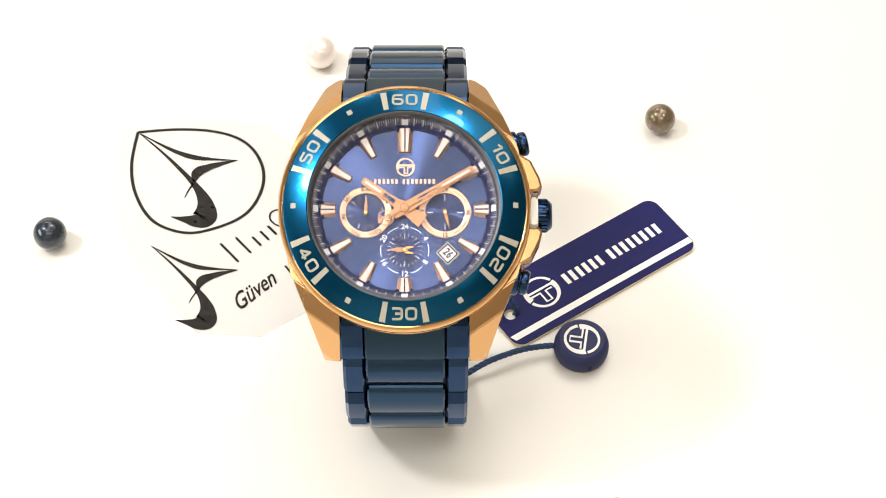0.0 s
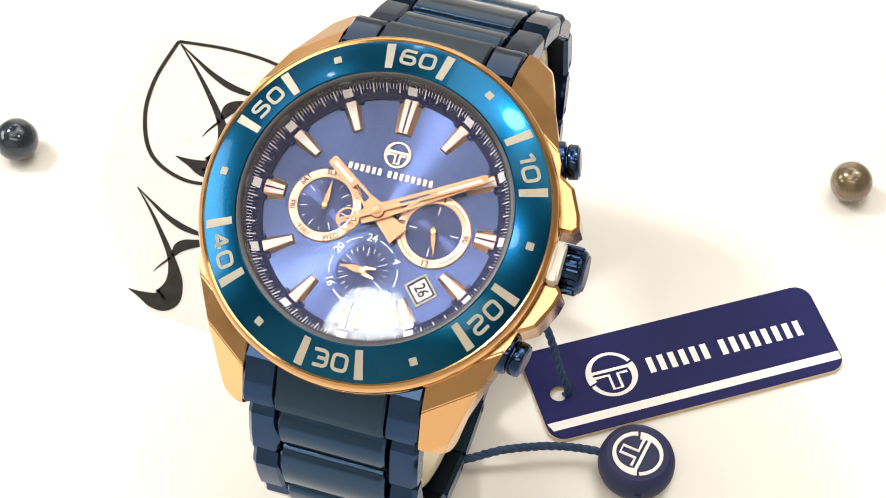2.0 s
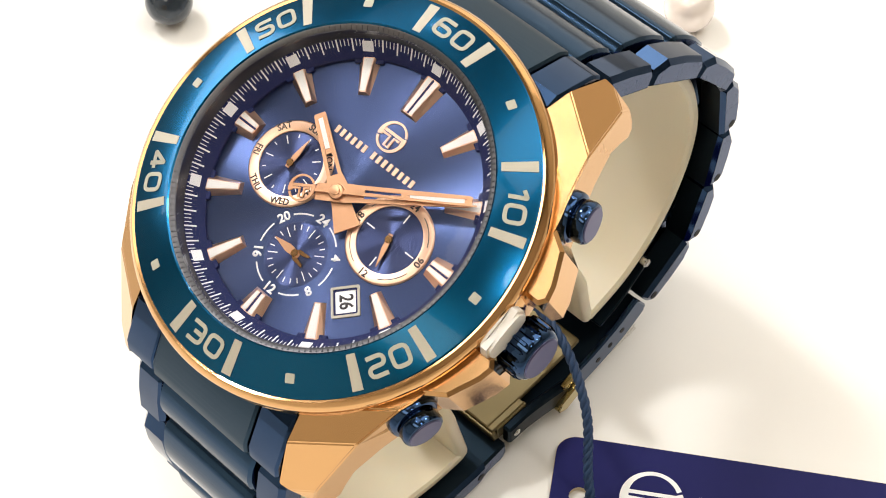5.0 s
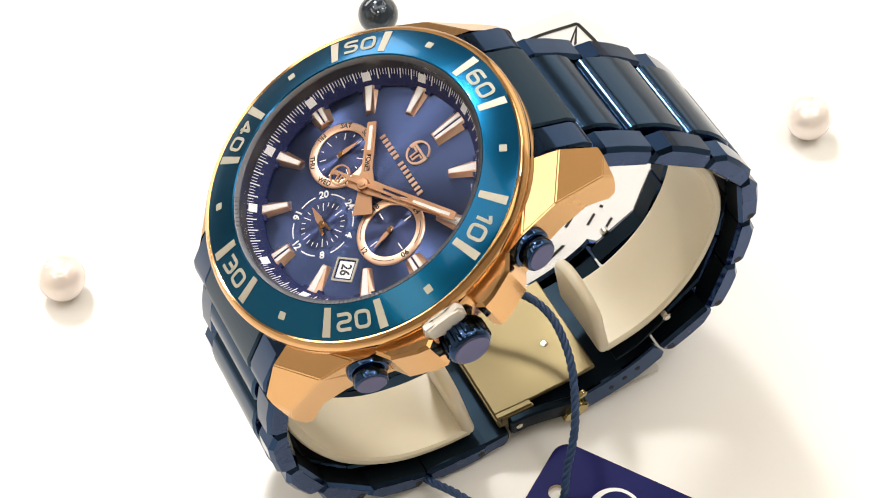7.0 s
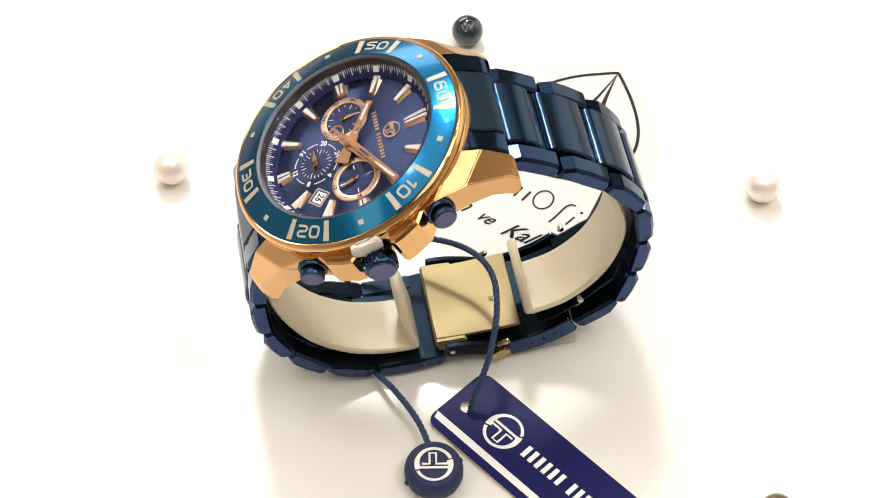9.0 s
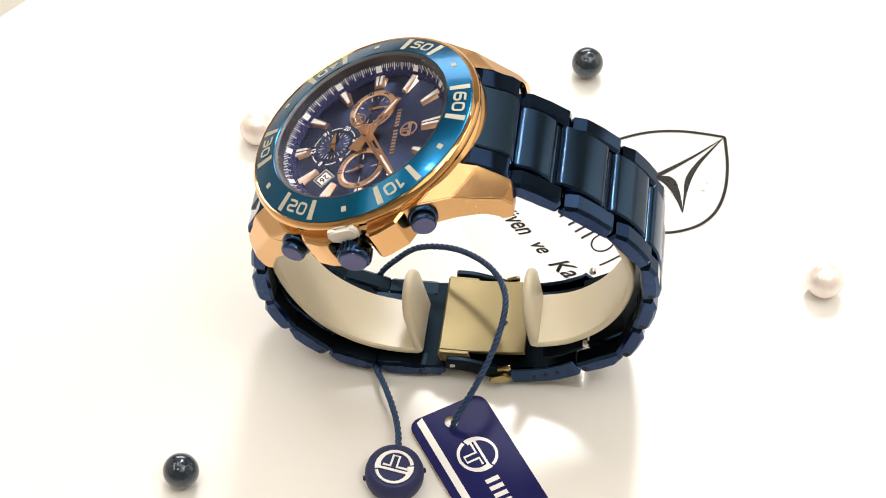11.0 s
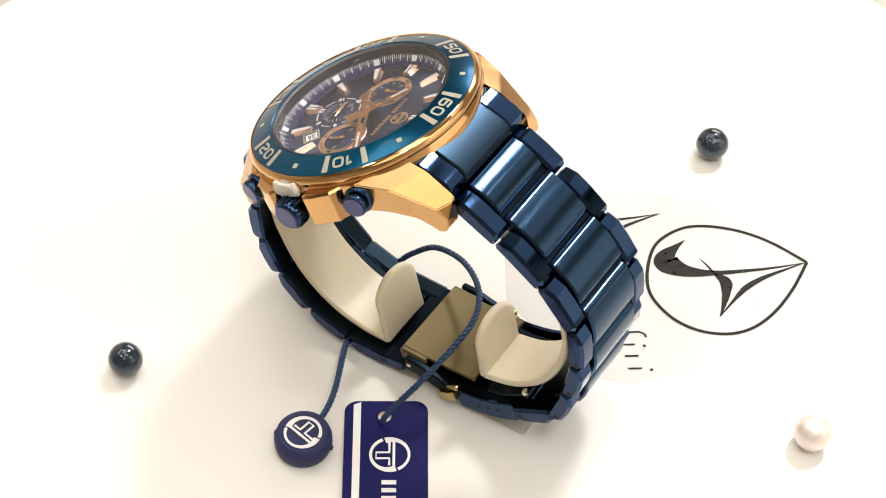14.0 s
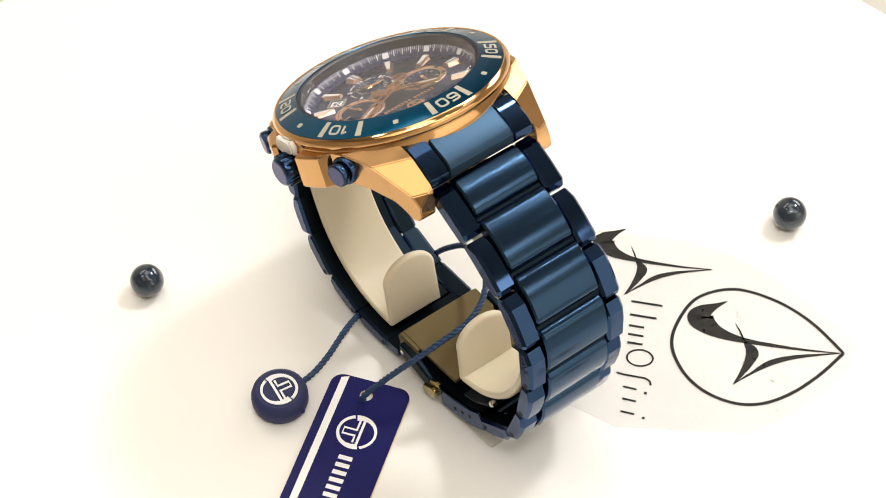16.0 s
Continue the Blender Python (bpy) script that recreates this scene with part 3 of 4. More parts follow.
def small_hand(key, angle, length, width, tail=0.6):
    c = SUBS[key]
    bm = polygon([(-width / 2, -tail), (width / 2, -tail), (width * 0.62, length * 0.35), (0.05, length), (-0.05, length), (-width * 0.62, length * 0.35)], 0.34, 0.46, 0.03)
    part("subdial_hand", bm, HAND, dial, "small rose-gold hand", m=pose(*c, FACE) @ turned(angle))
    part("hand_cap", disc(0.42, 0.2, 0.62, 0.08, 20), GOLD, dial, m=pose(*c, FACE), smooth=40)


small_hand("day", 2, 3.1, 0.5)
small_hand("hours", 165, 3.1, 0.5)
small_hand("small", 272, 3.0, 0.75)
for s in (-1, 1):
    fin = polygon([(0.1 * s, 0.3), (0.65 * s, -0.2), (0.75 * s, -1.7), (0.42 * s, -1.5), (0.2 * s, -0.4)][::s], 0.34, 0.46, 0.03)
    part("hand_tail", fin, GOLD, dial, m=pose(*SUBS["small"], FACE) @ turned(272))

# date window
DATE = pose(7.9, -8.2, FACE, 0, 0, -47)
def square_ring(w, h, rim, z0, z1):
    bm = bmesh.new()
    outer, inner = rounded(w, h, 0.1, 1), rounded(w - 2 * rim, h - 2 * rim, 0.08, 1)
    rows = [[bm.verts.new((x, y, z)) for x, y in ring] for ring, z in ((outer, z0), (outer, z1), (inner, z1), (inner, z0))]
    n = len(outer)
    for p, q in zip(rows, rows[1:] + rows[:1]):
        for i in range(n):
            bm.faces.new((p[i], p[(i + 1) % n], q[(i + 1) % n], q[i]))
    return bm


part("date_frame", square_ring(3.3, 3.15, 0.26, 0.0, 0.2), SILVER_BAR, dial, "silver date window frame", m=DATE)
part("date_border", square_ring(2.78, 2.63, 0.2, 0.0, 0.1), DIAL_DARK, dial, "dark inner border", m=DATE)
part("date_disc", polygon(rounded(2.4, 2.25, 0.1, 1), 0.0, 0.03), WHITE_INK, dial, "white date disc", m=DATE)
tagged(part("date_number", lettering("26", 1.5, 0.02, 0.78, 0.02), DARK_INK, dial, m=DATE @ pose(0, 0, 0.035)), "black date number 26")


def emblem(r, z0, z1, bold=1.0):
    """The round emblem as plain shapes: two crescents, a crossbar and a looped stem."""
    bm = bmesh.new()

    def crescent(a0, a1, w0, w1):
        n = 30
        pts, widths = [], []
        for k in range(n + 1):
            a = radians(a0 + (a1 - a0) * k / n)
            w = (w0 + (w1 - w0) * k / n - 0.10 * math.sin(math.pi * k / n)) * r
            pts.append(((r - w / 2) * math.cos(a), (r - w / 2) * math.sin(a)))
            widths.append(w)
        ribbon(pts, widths, z0, z1, False, bm)
    crescent(196, 26, 0.33, 0.16)
    crescent(20, -158, 0.33, 0.18)
    ribbon([(-r * 0.74, r * 0.20), (r * 0.76, r * 0.20)], r * 0.13 * bold, z0, z1 - 0.003, False, bm)
    ribbon([(-r * 0.72, -r * 0.02), (-r * 0.12, -r * 0.02), (-r * 0.12, -r * 0.66), (r * 0.22, -r * 0.66), (r * 0.22, -r * 0.02), (r * 0.62, -r * 0.02)], r * 0.12 * bold, z0, z1 - 0.006, False, bm)
    return bm


part("emblem", emblem(1.75, 0.02, 0.2, 1.4), ROSE, dial, "rose-gold round emblem", m=pose(0.1, 8.1, FACE))


def name_bars(length, height, z0, z1, mat, parent, at, space=0.45):
    """The brand's name as a row of plain blocks, one a letter, with a word gap."""
    count = 14
    w = length / (count + 0.7)
    x = -length / 2
    for k in range(count):
        e = x + w * (1 - space)
        part("name_block", polygon([(x, -height / 2), (e, -height / 2), (e, height / 2), (x, height / 2)], z0, z1), mat, parent, m=at)
        x += w * (1.7 if k == 5 else 1.0)


name_bars(11.6, 0.85, 0.02, 0.14, ROSE, dial, pose(0.1, 5.4, FACE))


def plate_with_hole(outline, hole, z0, z1):
    """A plate with a round hole right through it."""
    bm = bmesh.new()
    cu = bpy.data.curves.new("outline", "CURVE")
    cu.dimensions, cu.fill_mode = "2D", "BOTH"
    for pts in (outline, hole):
        s = cu.splines.new("POLY")
        s.points.add(len(pts) - 1)
        s.use_cyclic_u = True
        for q, (x, y) in zip(s.points, pts):
            q.co = (x, y, 0, 1)
    ob = bpy.data.objects.new("outline", cu)
    scene.collection.objects.link(ob)
    bpy.context.view_layer.update()
    data = bpy.data.meshes.new_from_object(ob.evaluated_get(bpy.context.evaluated_depsgraph_get()))
    bpy.data.objects.remove(ob)
    bm.from_mesh(data)
    bpy.data.meshes.remove(data)
    bmesh.ops.remove_doubles(bm, verts=bm.verts, dist=1e-4)
    made = bmesh.ops.extrude_face_region(bm, geom=bm.faces[:])
    bmesh.ops.translate(bm, verts=bm.verts, vec=(0, 0, z0))
    bmesh.ops.translate(bm, verts=[v for v in made["geom"] if isinstance(v, bmesh.types.BMVert)], vec=(0, 0, z1 - z0))
    return bm


# hands: open-worked plates with bevelled rims
def hand(name, angle, outline, slot, z, lume, label):
    ob = part(name, plate_with_hole(outline, slot, z, z + 0.16), HAND, watch, label, m=turned(angle))
    y0, y1, w0, w1 = lume
    part("lume_strip", polygon([(-w0, y0), (w0, y0), (w1, y1), (-w1, y1)], z + 0.15, z + 0.22), WHITE_LUME, ob, m=turned(angle))
    for s in (-1, 1):
        rail = [(s * (w0 + 0.06), y0 - 0.3), (s * (w1 + 0.06), y1 + 0.2)]
        part("rail", ribbon(rail, 0.2, z + 0.15, z + 0.26), HAND, ob, m=turned(angle))
    return ob


hour = hand("hour_hand", 305, [(-1.45, -4.1), (1.45, -4.1), (1.0, -0.9), (1.15, 0.9), (0.8, 2.4), (0.68, 9.2), (0.6, 9.5), (-0.6, 9.5), (-0.68, 9.2), (-0.8, 2.4), (-1.15, 0.9), (-1.0, -0.9)],
            [(-0.42, 2.2), (0.42, 2.2), (0.36, 4.7), (-0.36, 4.7)], -2.55, (5.3, 8.9, 0.3, 0.3), "rose-gold open-worked hour hand with white lume")
minute = hand("minute_hand", 59, [(-0.9, -2.4), (0.9, -2.4), (1.05, 0.9), (0.95, 2.2), (0.62, 14.2), (0.5, 14.7), (-0.5, 14.7), (-0.62, 14.2), (-0.95, 2.2), (-1.05, 0.9)],
              [(-0.48, 3.0), (0.48, 3.0), (0.36, 7.0), (-0.36, 7.0)], -2.15, (8.0, 13.9, 0.28, 0.26), "rose-gold open-worked minute hand with white lume")
second = part("seconds_hand", polygon([(-0.22, -2.6), (0.22, -2.6), (0.2, 2), (0.09, 15.4), (-0.09, 15.4), (-0.2, 2)], -1.72, -1.62, 0.02), HAND, watch, "thin rose-gold chronograph seconds hand", m=turned(61))
part("counterweight", emblem(1.5, -1.75, -1.58, 1.5), HAND, second, m=turned(61) @ pose(0, -3.9, 0, 0, 0, 90))
part("hub", lathe([(0, -2.6), (0.85, -2.6), (0.85, -1.7), (0.75, -1.58), (0.45, -1.55), (0.42, -1.42), (0.2, -1.38), (0, -1.38)], 40, closed=False), HAND, watch, smooth=40)


# crown, pushers, stopper: their own z points along the watch's x
def to_x(x, y, z):
    return pose(x, y, z) @ pose(0, 0, 0, 0, 90, 0)


crown = part("crown", lathe([(0, 0), (1.6, 0), (1.6, 0.5), (2.75, 0.7), (2.95, 1.1), (2.95, 3.6), (2.7, 4.05), (2.45, 4.2), (0, 4.2)], 64, closed=False), BLUE, watch, "fluted blued steel crown", m=to_x(22.8, -0.4, -6.7), smooth=35)
part("crown_cap", disc(2.42, 4.1, 4.4, 0.12, 48), BLUE_CAP, crown, "satin violet-blue end of the crown", m=to_x(22.8, -0.4, -6.7), smooth=35)
for k in range(20):
    a = 2 * math.pi * k / 20
    rib = prism([(-0.24, 0), (0.24, 0), (0.14, 0.3), (-0.14, 0.3)], 0, 2.6, 0.3)
    part("crown_rib", rib, BLUE, crown, m=to_x(23.8, -0.4, -6.7) @ pose(0, 0, 0, 0, 0, math.degrees(a)) @ pose(0, 2.88, 0, 0, -90, 0) @ pose(0, 0, 0, -90, 0, 0))
for sy in (1, -1):
    y = 12.5 * sy
    lift = -6.0
    at_side = pose(19.0, y, lift, 0, 0, 13 * sy) @ pose(0, 0, 0, 0, 90, 0)
    pusher = part("pusher", lathe([(0, -2), (2.0, -2), (2.0, 2.3), (2.2, 2.35), (2.3, 2.5), (2.3, 3.4), (2.15, 3.7), (1.95, 3.77), (0, 3.77)], 48, closed=False), BLUE, watch,
                  "polished blued steel chronograph pusher", m=at_side, smooth=35)
    part("pusher_collar", lathe([(2.02, -2), (2.72, -2), (2.75, 1.7), (2.62, 2.0), (2.35, 2.15), (2.02, 2.15)], 48), BLUE, pusher, "wide polished collar", m=at_side, smooth=35)
    part("pusher_cap", disc(1.92, 3.7, 3.91, 0.08, 40), BLUE_CAP, pusher, "satin violet-blue end of the pusher", m=at_side, smooth=35)
stop = polygon([(-2.9, -0.2), (-2.6, -1.5), (-1.0, -1.3), (-0.6, -3.6), (0.9, -3.6), (1.2, -1.2), (2.7, -1.6), (3.0, -0.1), (2.5, 1.1), (0.9, 0.7), (-1.0, 0.7), (-2.4, 1.1)], -0.7, 0.7, 0.3, 2)
part("crown_stopper", stop, STOPPER, watch, "white plastic crown stopper", m=pose(23.75, -0.9, -2.3, 90, 0, 90), smooth=40)

# ---- bracelet ----
ARM12 = [(24.9, -11.6), (32.2, -20.6), (38.2, -30.4), (41.0, -40.8), (38.1, -50.4), (32.8, -58.6), (26.3, -65.8), (16.4, -67.4)]
ARM6 = [(-24.9, -11.6), (-30.9, -20.2), (-34.3, -29.4), (-34.3, -38.8), (-30.6, -48.2), (-23.2, -55.1), (-13.4, -59.4), (-9.8, -60.3)]


def along(path):
    """Turn a polyline into a function of length: place and direction."""
    pts = spline([(y, z, 0) for y, z in path], 16)
    run = [0.0]
    for a, b in zip(pts[:-1], pts[1:]):
        run.append(run[-1] + (b - a).length)

    def at(s):
        s = min(max(s, 0.0), run[-1])
        k = max(i for i in range(len(run)) if run[i] <= s + 1e-9)
        k = min(k, len(pts) - 2)
        u = (s - run[k]) / (run[k + 1] - run[k])
        return pts[k].lerp(pts[k + 1], u)
    return at, run


def link_piece(name, at, s0, s1, x0, x1, thick, mat, parent, flip, crown_h=0.5, label="", round_ends=True):
    """One bracelet link between two lengths along the arm: a rounded bar, or a faceted side link with a broad bevel towards the case."""
    a, b = at(s0), at(s1)
    d = (b - a)
    length = d.length
    d.normalize()
    out = Vector((-d.y, d.x, 0)) * flip
    h = thick / 2
    prof = [(0.15, -h), (length - 0.15, -h), (length, -h + 0.3)]
    if round_ends:
        r = 1.9
        prof += [(length - r + r * math.cos(radians(q)), h + 0.45 - r + r * math.sin(radians(q))) for q in (5, 20, 35, 50, 65, 78)]
        prof += [(length * 0.64, h + crown_h * 0.93), (length * 0.5, h + crown_h), (length * 0.36, h + crown_h * 0.93)]
        prof += [(r + r * math.cos(radians(q)), h + 0.45 - r + r * math.sin(radians(q))) for q in (102, 115, 130, 145, 160, 175)]
    else:
        prof += [(length, h - 0.9), (length - 0.8, h + 0.05), (length * 0.55, h + crown_h), (2.3, h + crown_h * 0.75), (0.1, h - 0.95)]
    prof.append((0, -h + 0.3))
    pts = []
    for u, v in prof:
        p = a + d * u + out * v
        pts.append((p.x, p.y))
    bm = prism(pts, x0, x1, 0.35 if round_ends else 0.6)
    bmesh.ops.recalc_face_normals(bm, faces=bm.faces)
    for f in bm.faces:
        # inward faces coloured darker to read as shaded, free of lamp glints
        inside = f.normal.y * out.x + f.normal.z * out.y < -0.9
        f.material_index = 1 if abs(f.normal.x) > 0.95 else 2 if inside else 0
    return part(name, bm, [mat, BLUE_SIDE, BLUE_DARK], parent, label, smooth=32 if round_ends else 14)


def arm(path, flip, count):
    at, run = along(path)
    seg = [0.0]
    for i in range(1, len(path)):
        seg.append(run[i * 16])
    for i in range(count):
        s0, s1 = seg[i], seg[i + 1]
        # narrower towards the clasp
        w = 11.7 - 0.09 * i
        c = 7.35 - 0.05 * i
        for sx in (-1, 1):
            xa, xb = sorted((sx * (c + 0.08), sx * w))
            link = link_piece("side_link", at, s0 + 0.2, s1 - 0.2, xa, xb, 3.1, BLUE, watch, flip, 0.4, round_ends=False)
            if i >= 3:
                pe = at(s1 - 1.4)
                part("pin_hole", disc(0.58, 0, 0.05, 0.01, 16), HOLE, link, m=pose(sx * (w + (0.0 if sx > 0 else -0.04)), pe.x, pe.y, 0, 90, 0))
        o = 2.6
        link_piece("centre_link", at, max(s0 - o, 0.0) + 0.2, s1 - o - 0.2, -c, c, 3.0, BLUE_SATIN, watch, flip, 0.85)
        if i:
            pa = at(s0 - o)
            # bar coloured near-black, standing for the shade in the gap between links
            bar = tube([(-c, pa.x, pa.y), (c, pa.x, pa.y)], 0.7, 8)
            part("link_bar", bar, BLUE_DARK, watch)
    return at, seg


arm(ARM12, 1, 7)
at6, seg6 = arm(ARM6, -1, 6)
link_piece("clasp_joint", at6, seg6[6] - 2.4, seg6[7], -11.0, 11.0, 2.6, BLUE_DARK, watch, -1, 0.2, "blued steel joint at the clasp")

# end links between the lugs
for sy in (1, -1):
    prof = [(18.6, -3.4), (21.8, -3.8), (26.2, -7.4), (27.0, -8.9), (26.6, -10.6), (24.6, -11.8), (21.5, -9.8), (18.6, -9.0)]
    ctr = [(sy * y, z) for y, z in prof]
    low = [(sy * (y - 0.15), z - 0.15) for y, z in prof]
    part("end_link", prism(ctr, -7.35, 7.35, 0.3), BLUE_END, watch, "brushed blued steel end link", smooth=25)
    for sx in (-1, 1):
        xa, xb = sorted((sx * 7.42, sx * 11.85))
        part("end_link_side", prism(low, xa, xb, 0.3), BLUE, watch, "polished end link side", smooth=25)


# ---- folding clasp ----
def strip(points, thick, x0, x1, bevel=0.2):
    """A curved plate: a line of (y, z) with even thickness, carried along x."""
    pts = [Vector(p[:2]) for p in spline([(y, z, 0) for y, z in points], 6)]
    up, down = [], []
    for i, p in enumerate(pts):
        d = (pts[min(i + 1, len(pts) - 1)] - pts[max(i - 1, 0)]).normalized()
        n = Vector((-d.y, d.x)) * thick / 2
        up.append(p + n)
        down.append(p - n)
    bm = bmesh.new()
    rows = []
    for u, v in zip(up, down):
        rows.append([bm.verts.new((x0, u.x, u.y)), bm.verts.new((x1, u.x, u.y)), bm.verts.new((x1, v.x, v.y)), bm.verts.new((x0, v.x, v.y))])
    for p, q in zip(rows[:-1], rows[1:]):
        for k in range(4):
            bm.faces.new((p[k], p[(k + 1) % 4], q[(k + 1) % 4], q[k]))
    bm.faces.new(rows[0][::-1])
    bm.faces.new(rows[-1])
    if bevel:
        bmesh.ops.recalc_face_normals(bm, faces=bm.faces)
        keep = [e for e in bm.edges if e.calc_face_angle(0) > 0.8]
        bmesh.ops.bevel(bm, geom=keep, offset=bevel, segments=1, affect="EDGES", clamp_overlap=True)
    return bm


plate = part("clasp_plate", strip([(-9.5, -56.0), (-3.7, -58.6), (2.1, -60.7), (4.6, -61.5), (6.8, -62.1)], 0.9, -9.4, 8.9, 0.15), STEEL, watch, "brushed steel folding clasp plate", smooth=30)
for x0, x1 in ((8.85, 9.7), (-10.0, -9.35)):
    part("plate_tab", strip([(-9.5, -56.1), (-6.8, -57.3), (-4.1, -58.5)], 0.8, x0, x1, 0.1), STEEL, plate, smooth=30)
part("clasp_flange", strip([(-9.5, -56.2), (-9.8, -58.4)], 0.8, -10.0, 9.9, 0.15), STEEL, plate)
for x in (9.35, -10.0):
    part("plate_edge", strip([(-9.3, -57.4), (-6.4, -58.7), (-4.2, -59.5)], 2.2, x, x + 0.6, 0.1), STEEL, plate)
part("rivet", disc(0.6, -0.1, 0.22, 0.15, 16), STEEL_EDGE, plate, m=pose(1.4, 2.39, -60.31, -13))
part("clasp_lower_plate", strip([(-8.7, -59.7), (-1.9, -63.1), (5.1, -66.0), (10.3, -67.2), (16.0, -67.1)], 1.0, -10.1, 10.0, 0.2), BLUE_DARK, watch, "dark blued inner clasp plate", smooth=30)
cover = part("clasp_cover", strip([(1.6, -67.8), (6.0, -68.8), (11.2, -69.4), (15.9, -68.9)], 1.4, -12.0, 10.6, 0.3), BLUE, watch, "blued steel clasp cover", smooth=30)
for sx in (-1, 1):
    rise, side = (0.0, 10.2) if sx > 0 else (-0.7, 11.6)
    far = 18.0 if sx < 0 else 16.1
    part("cover_wall", strip([(2.0, -66.0 + rise), (6.0, -67.0 + rise), (11.2, -67.5 + rise), (16.1, -67.0 + rise), (far, -66.3 + rise)][:5 if sx < 0 else 4], 3.9 if sx > 0 else 4.6, sx * side - 0.45, sx * side + 0.45, 0.25), BLUE, cover, "side wall with three pin holes", smooth=30)
# The blade's dark colour stands in for the black interior under the plate.
part("spring_blade", strip([(9.9, -63.6), (13.8, -63.9), (19.9, -62.5)], 0.6, -4.0, 9.4, 0.1), BLUE_DARK, watch, "thin clasp blade darkened like the shaded clasp interior", smooth=30)
for k in range(3):
    part("pin_hole", disc(0.42, 0, 0.05, 0.01, 12), HOLE, cover, m=pose(10.66, 6.6 + k * 2.5, -67.6, 0, 90, 0))
for sx in (-1, 1):
    up, side = (0.9, 10.5) if sx > 0 else (1.9, 11.0)
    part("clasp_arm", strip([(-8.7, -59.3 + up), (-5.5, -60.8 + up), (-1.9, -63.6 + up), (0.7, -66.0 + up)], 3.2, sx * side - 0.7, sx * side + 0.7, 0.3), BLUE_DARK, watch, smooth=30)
    part("clasp_screw", disc(0.55, 0, 0.3, 0.1, 16), STEEL_EDGE, watch, m=pose(sx * (side + 0.65), -7.48, -59.63 + up, 0, 90 * sx, 0), smooth=40)
    button = part("clasp_button", polygon(rounded(4.6, 2.2, 1.0, 5), 0, 1.5, 0.3, 2), GILT_STEEL, watch, "oval clasp release button",
                  m=pose(sx * side, 0.22, -65.93 + up, 0, 90 * sx, 0) @ pose(0, 0, 0, 0, 0, 90), smooth=40)
    part("button_pin", polygon(rounded(3.0, 1.1, 0.5, 4), 0, 0.9, 0.2, 1), GILT_STEEL, button, m=pose(sx * (side - 0.1), 1.96, -64.03 + up, 0, 90 * sx, 0) @ pose(0, 0, 0, 0, 0, 90), smooth=40)
    part("spring_bar_end", disc(0.7, 0, 1.2, 0.2, 14), STEEL_EDGE, watch, m=pose(sx * 8.6, 20.03, -61.92, 0, 90 * sx, 0), smooth=40)

# ---- cream plastic cuff that keeps the bracelet round ----
cuff_line = [(-13.7, -55.7), (-19.2, -53.2), (-24.9, -48.4), (-29.2, -40.2), (-30.2, -29.7), (-28.3, -20.5), (-22.5, -13.8), (-12.0, -12.4), (0.0, -12.2), (12.0, -12.4),
             (24.0, -15.0), (32.1, -23.2), (36.6, -33.7), (36.2, -44.0), (32.4, -51.7), (25.5, -58.0), (17.2, -60.9), (9.6, -60.2)]
cuff = thing("plastic_cuff", "cream plastic cuff inside the closed watch bracelet", "cuff", WATCH)
CX0, CX1 = -3.7, 8.9
part("band", strip(cuff_line, 1.5, CX0, CX1, 0.35), CREAM, cuff, smooth=35)


def lip(base, direction, height):
    """The rounded tongue at an end of the cuff."""
    w = CX1 - CX0
    out = [(-w / 2, -0.3), (-w / 4, -0.3), (0, -0.3), (w / 4, -0.3), (w / 2, -0.3)]
    for k in range(25):
        a = radians(-8 + 196 * k / 24)
        out.append((w / 2 * math.cos(a), height - w / 2 * 0.8 + w / 2 * 0.8 * math.sin(a)))
    # rims rounded over in layers
    bm = bmesh.new()
    mid = (0.0, height / 2)
    layers = []
    for k in range(9):
        q = radians(-80 + 160 * k / 8)
        draw = 0.95 * (1 - math.cos(q))
        row = []
        for x, y in out:
            d = math.hypot(x - mid[0], y - mid[1])
            f = 1 - draw / d
            row.append(bm.verts.new((mid[0] + (x - mid[0]) * f, mid[1] + (y - mid[1]) * f, 0.95 * math.sin(q))))
        layers.append(row)
    n = len(out)
    for p, q in zip(layers[:-1], layers[1:]):
        for k in range(n):
            bm.faces.new((p[k], p[(k + 1) % n], q[(k + 1) % n], q[k]))
    bm.faces.new(layers[0][::-1])
    bm.faces.new(layers[-1])
    ang = math.degrees(math.atan2(direction[1], direction[0]))
    m = pose((CX0 + CX1) / 2, base[0], base[1]) @ pose(0, 0, 0, ang, 0, 0)
    return part("end_tongue", bm, CREAM, cuff, m=m, smooth=40)


lip((-13.8, -55.5), (0.23, 1.0), 14.6)
lip((9.6, -60.0), (0.27, 1.0), 12.6)

# ---- clear acrylic rest under the clasp ----
def height_at(x, y):
    """Where the board lies below a point of the watch, in the watch's millimetres."""
    inv = WATCH.inverted()
    a, b = inv @ Vector((0, 0, 0)), inv @ Vector((1, 0, 0))
    c = inv @ Vector((0, 1, 0))
    n = (b - a).cross(c - a).normalized()
    p = a * 1000
    return p.z - (n.x * (x - p.x) + n.y * (y - p.y)) / n.z


rest = bmesh.new()
corners = [(-8.5, 3), (9.5, 3), (9.5, 14), (-8.5, 14)]
tops = [-70.2, -70.2, -70.2, -70.2]
lo = [rest.verts.new((x, y, height_at(x, y) + 0.02)) for x, y in corners]
hi = [rest.verts.new((x, y, z)) for (x, y), z in zip(corners, tops)]
rest.faces.new(lo[::-1])
rest.faces.new(hi)
for i in range(4):
    rest.faces.new((lo[i], lo[(i + 1) % 4], hi[(i + 1) % 4], hi[i]))
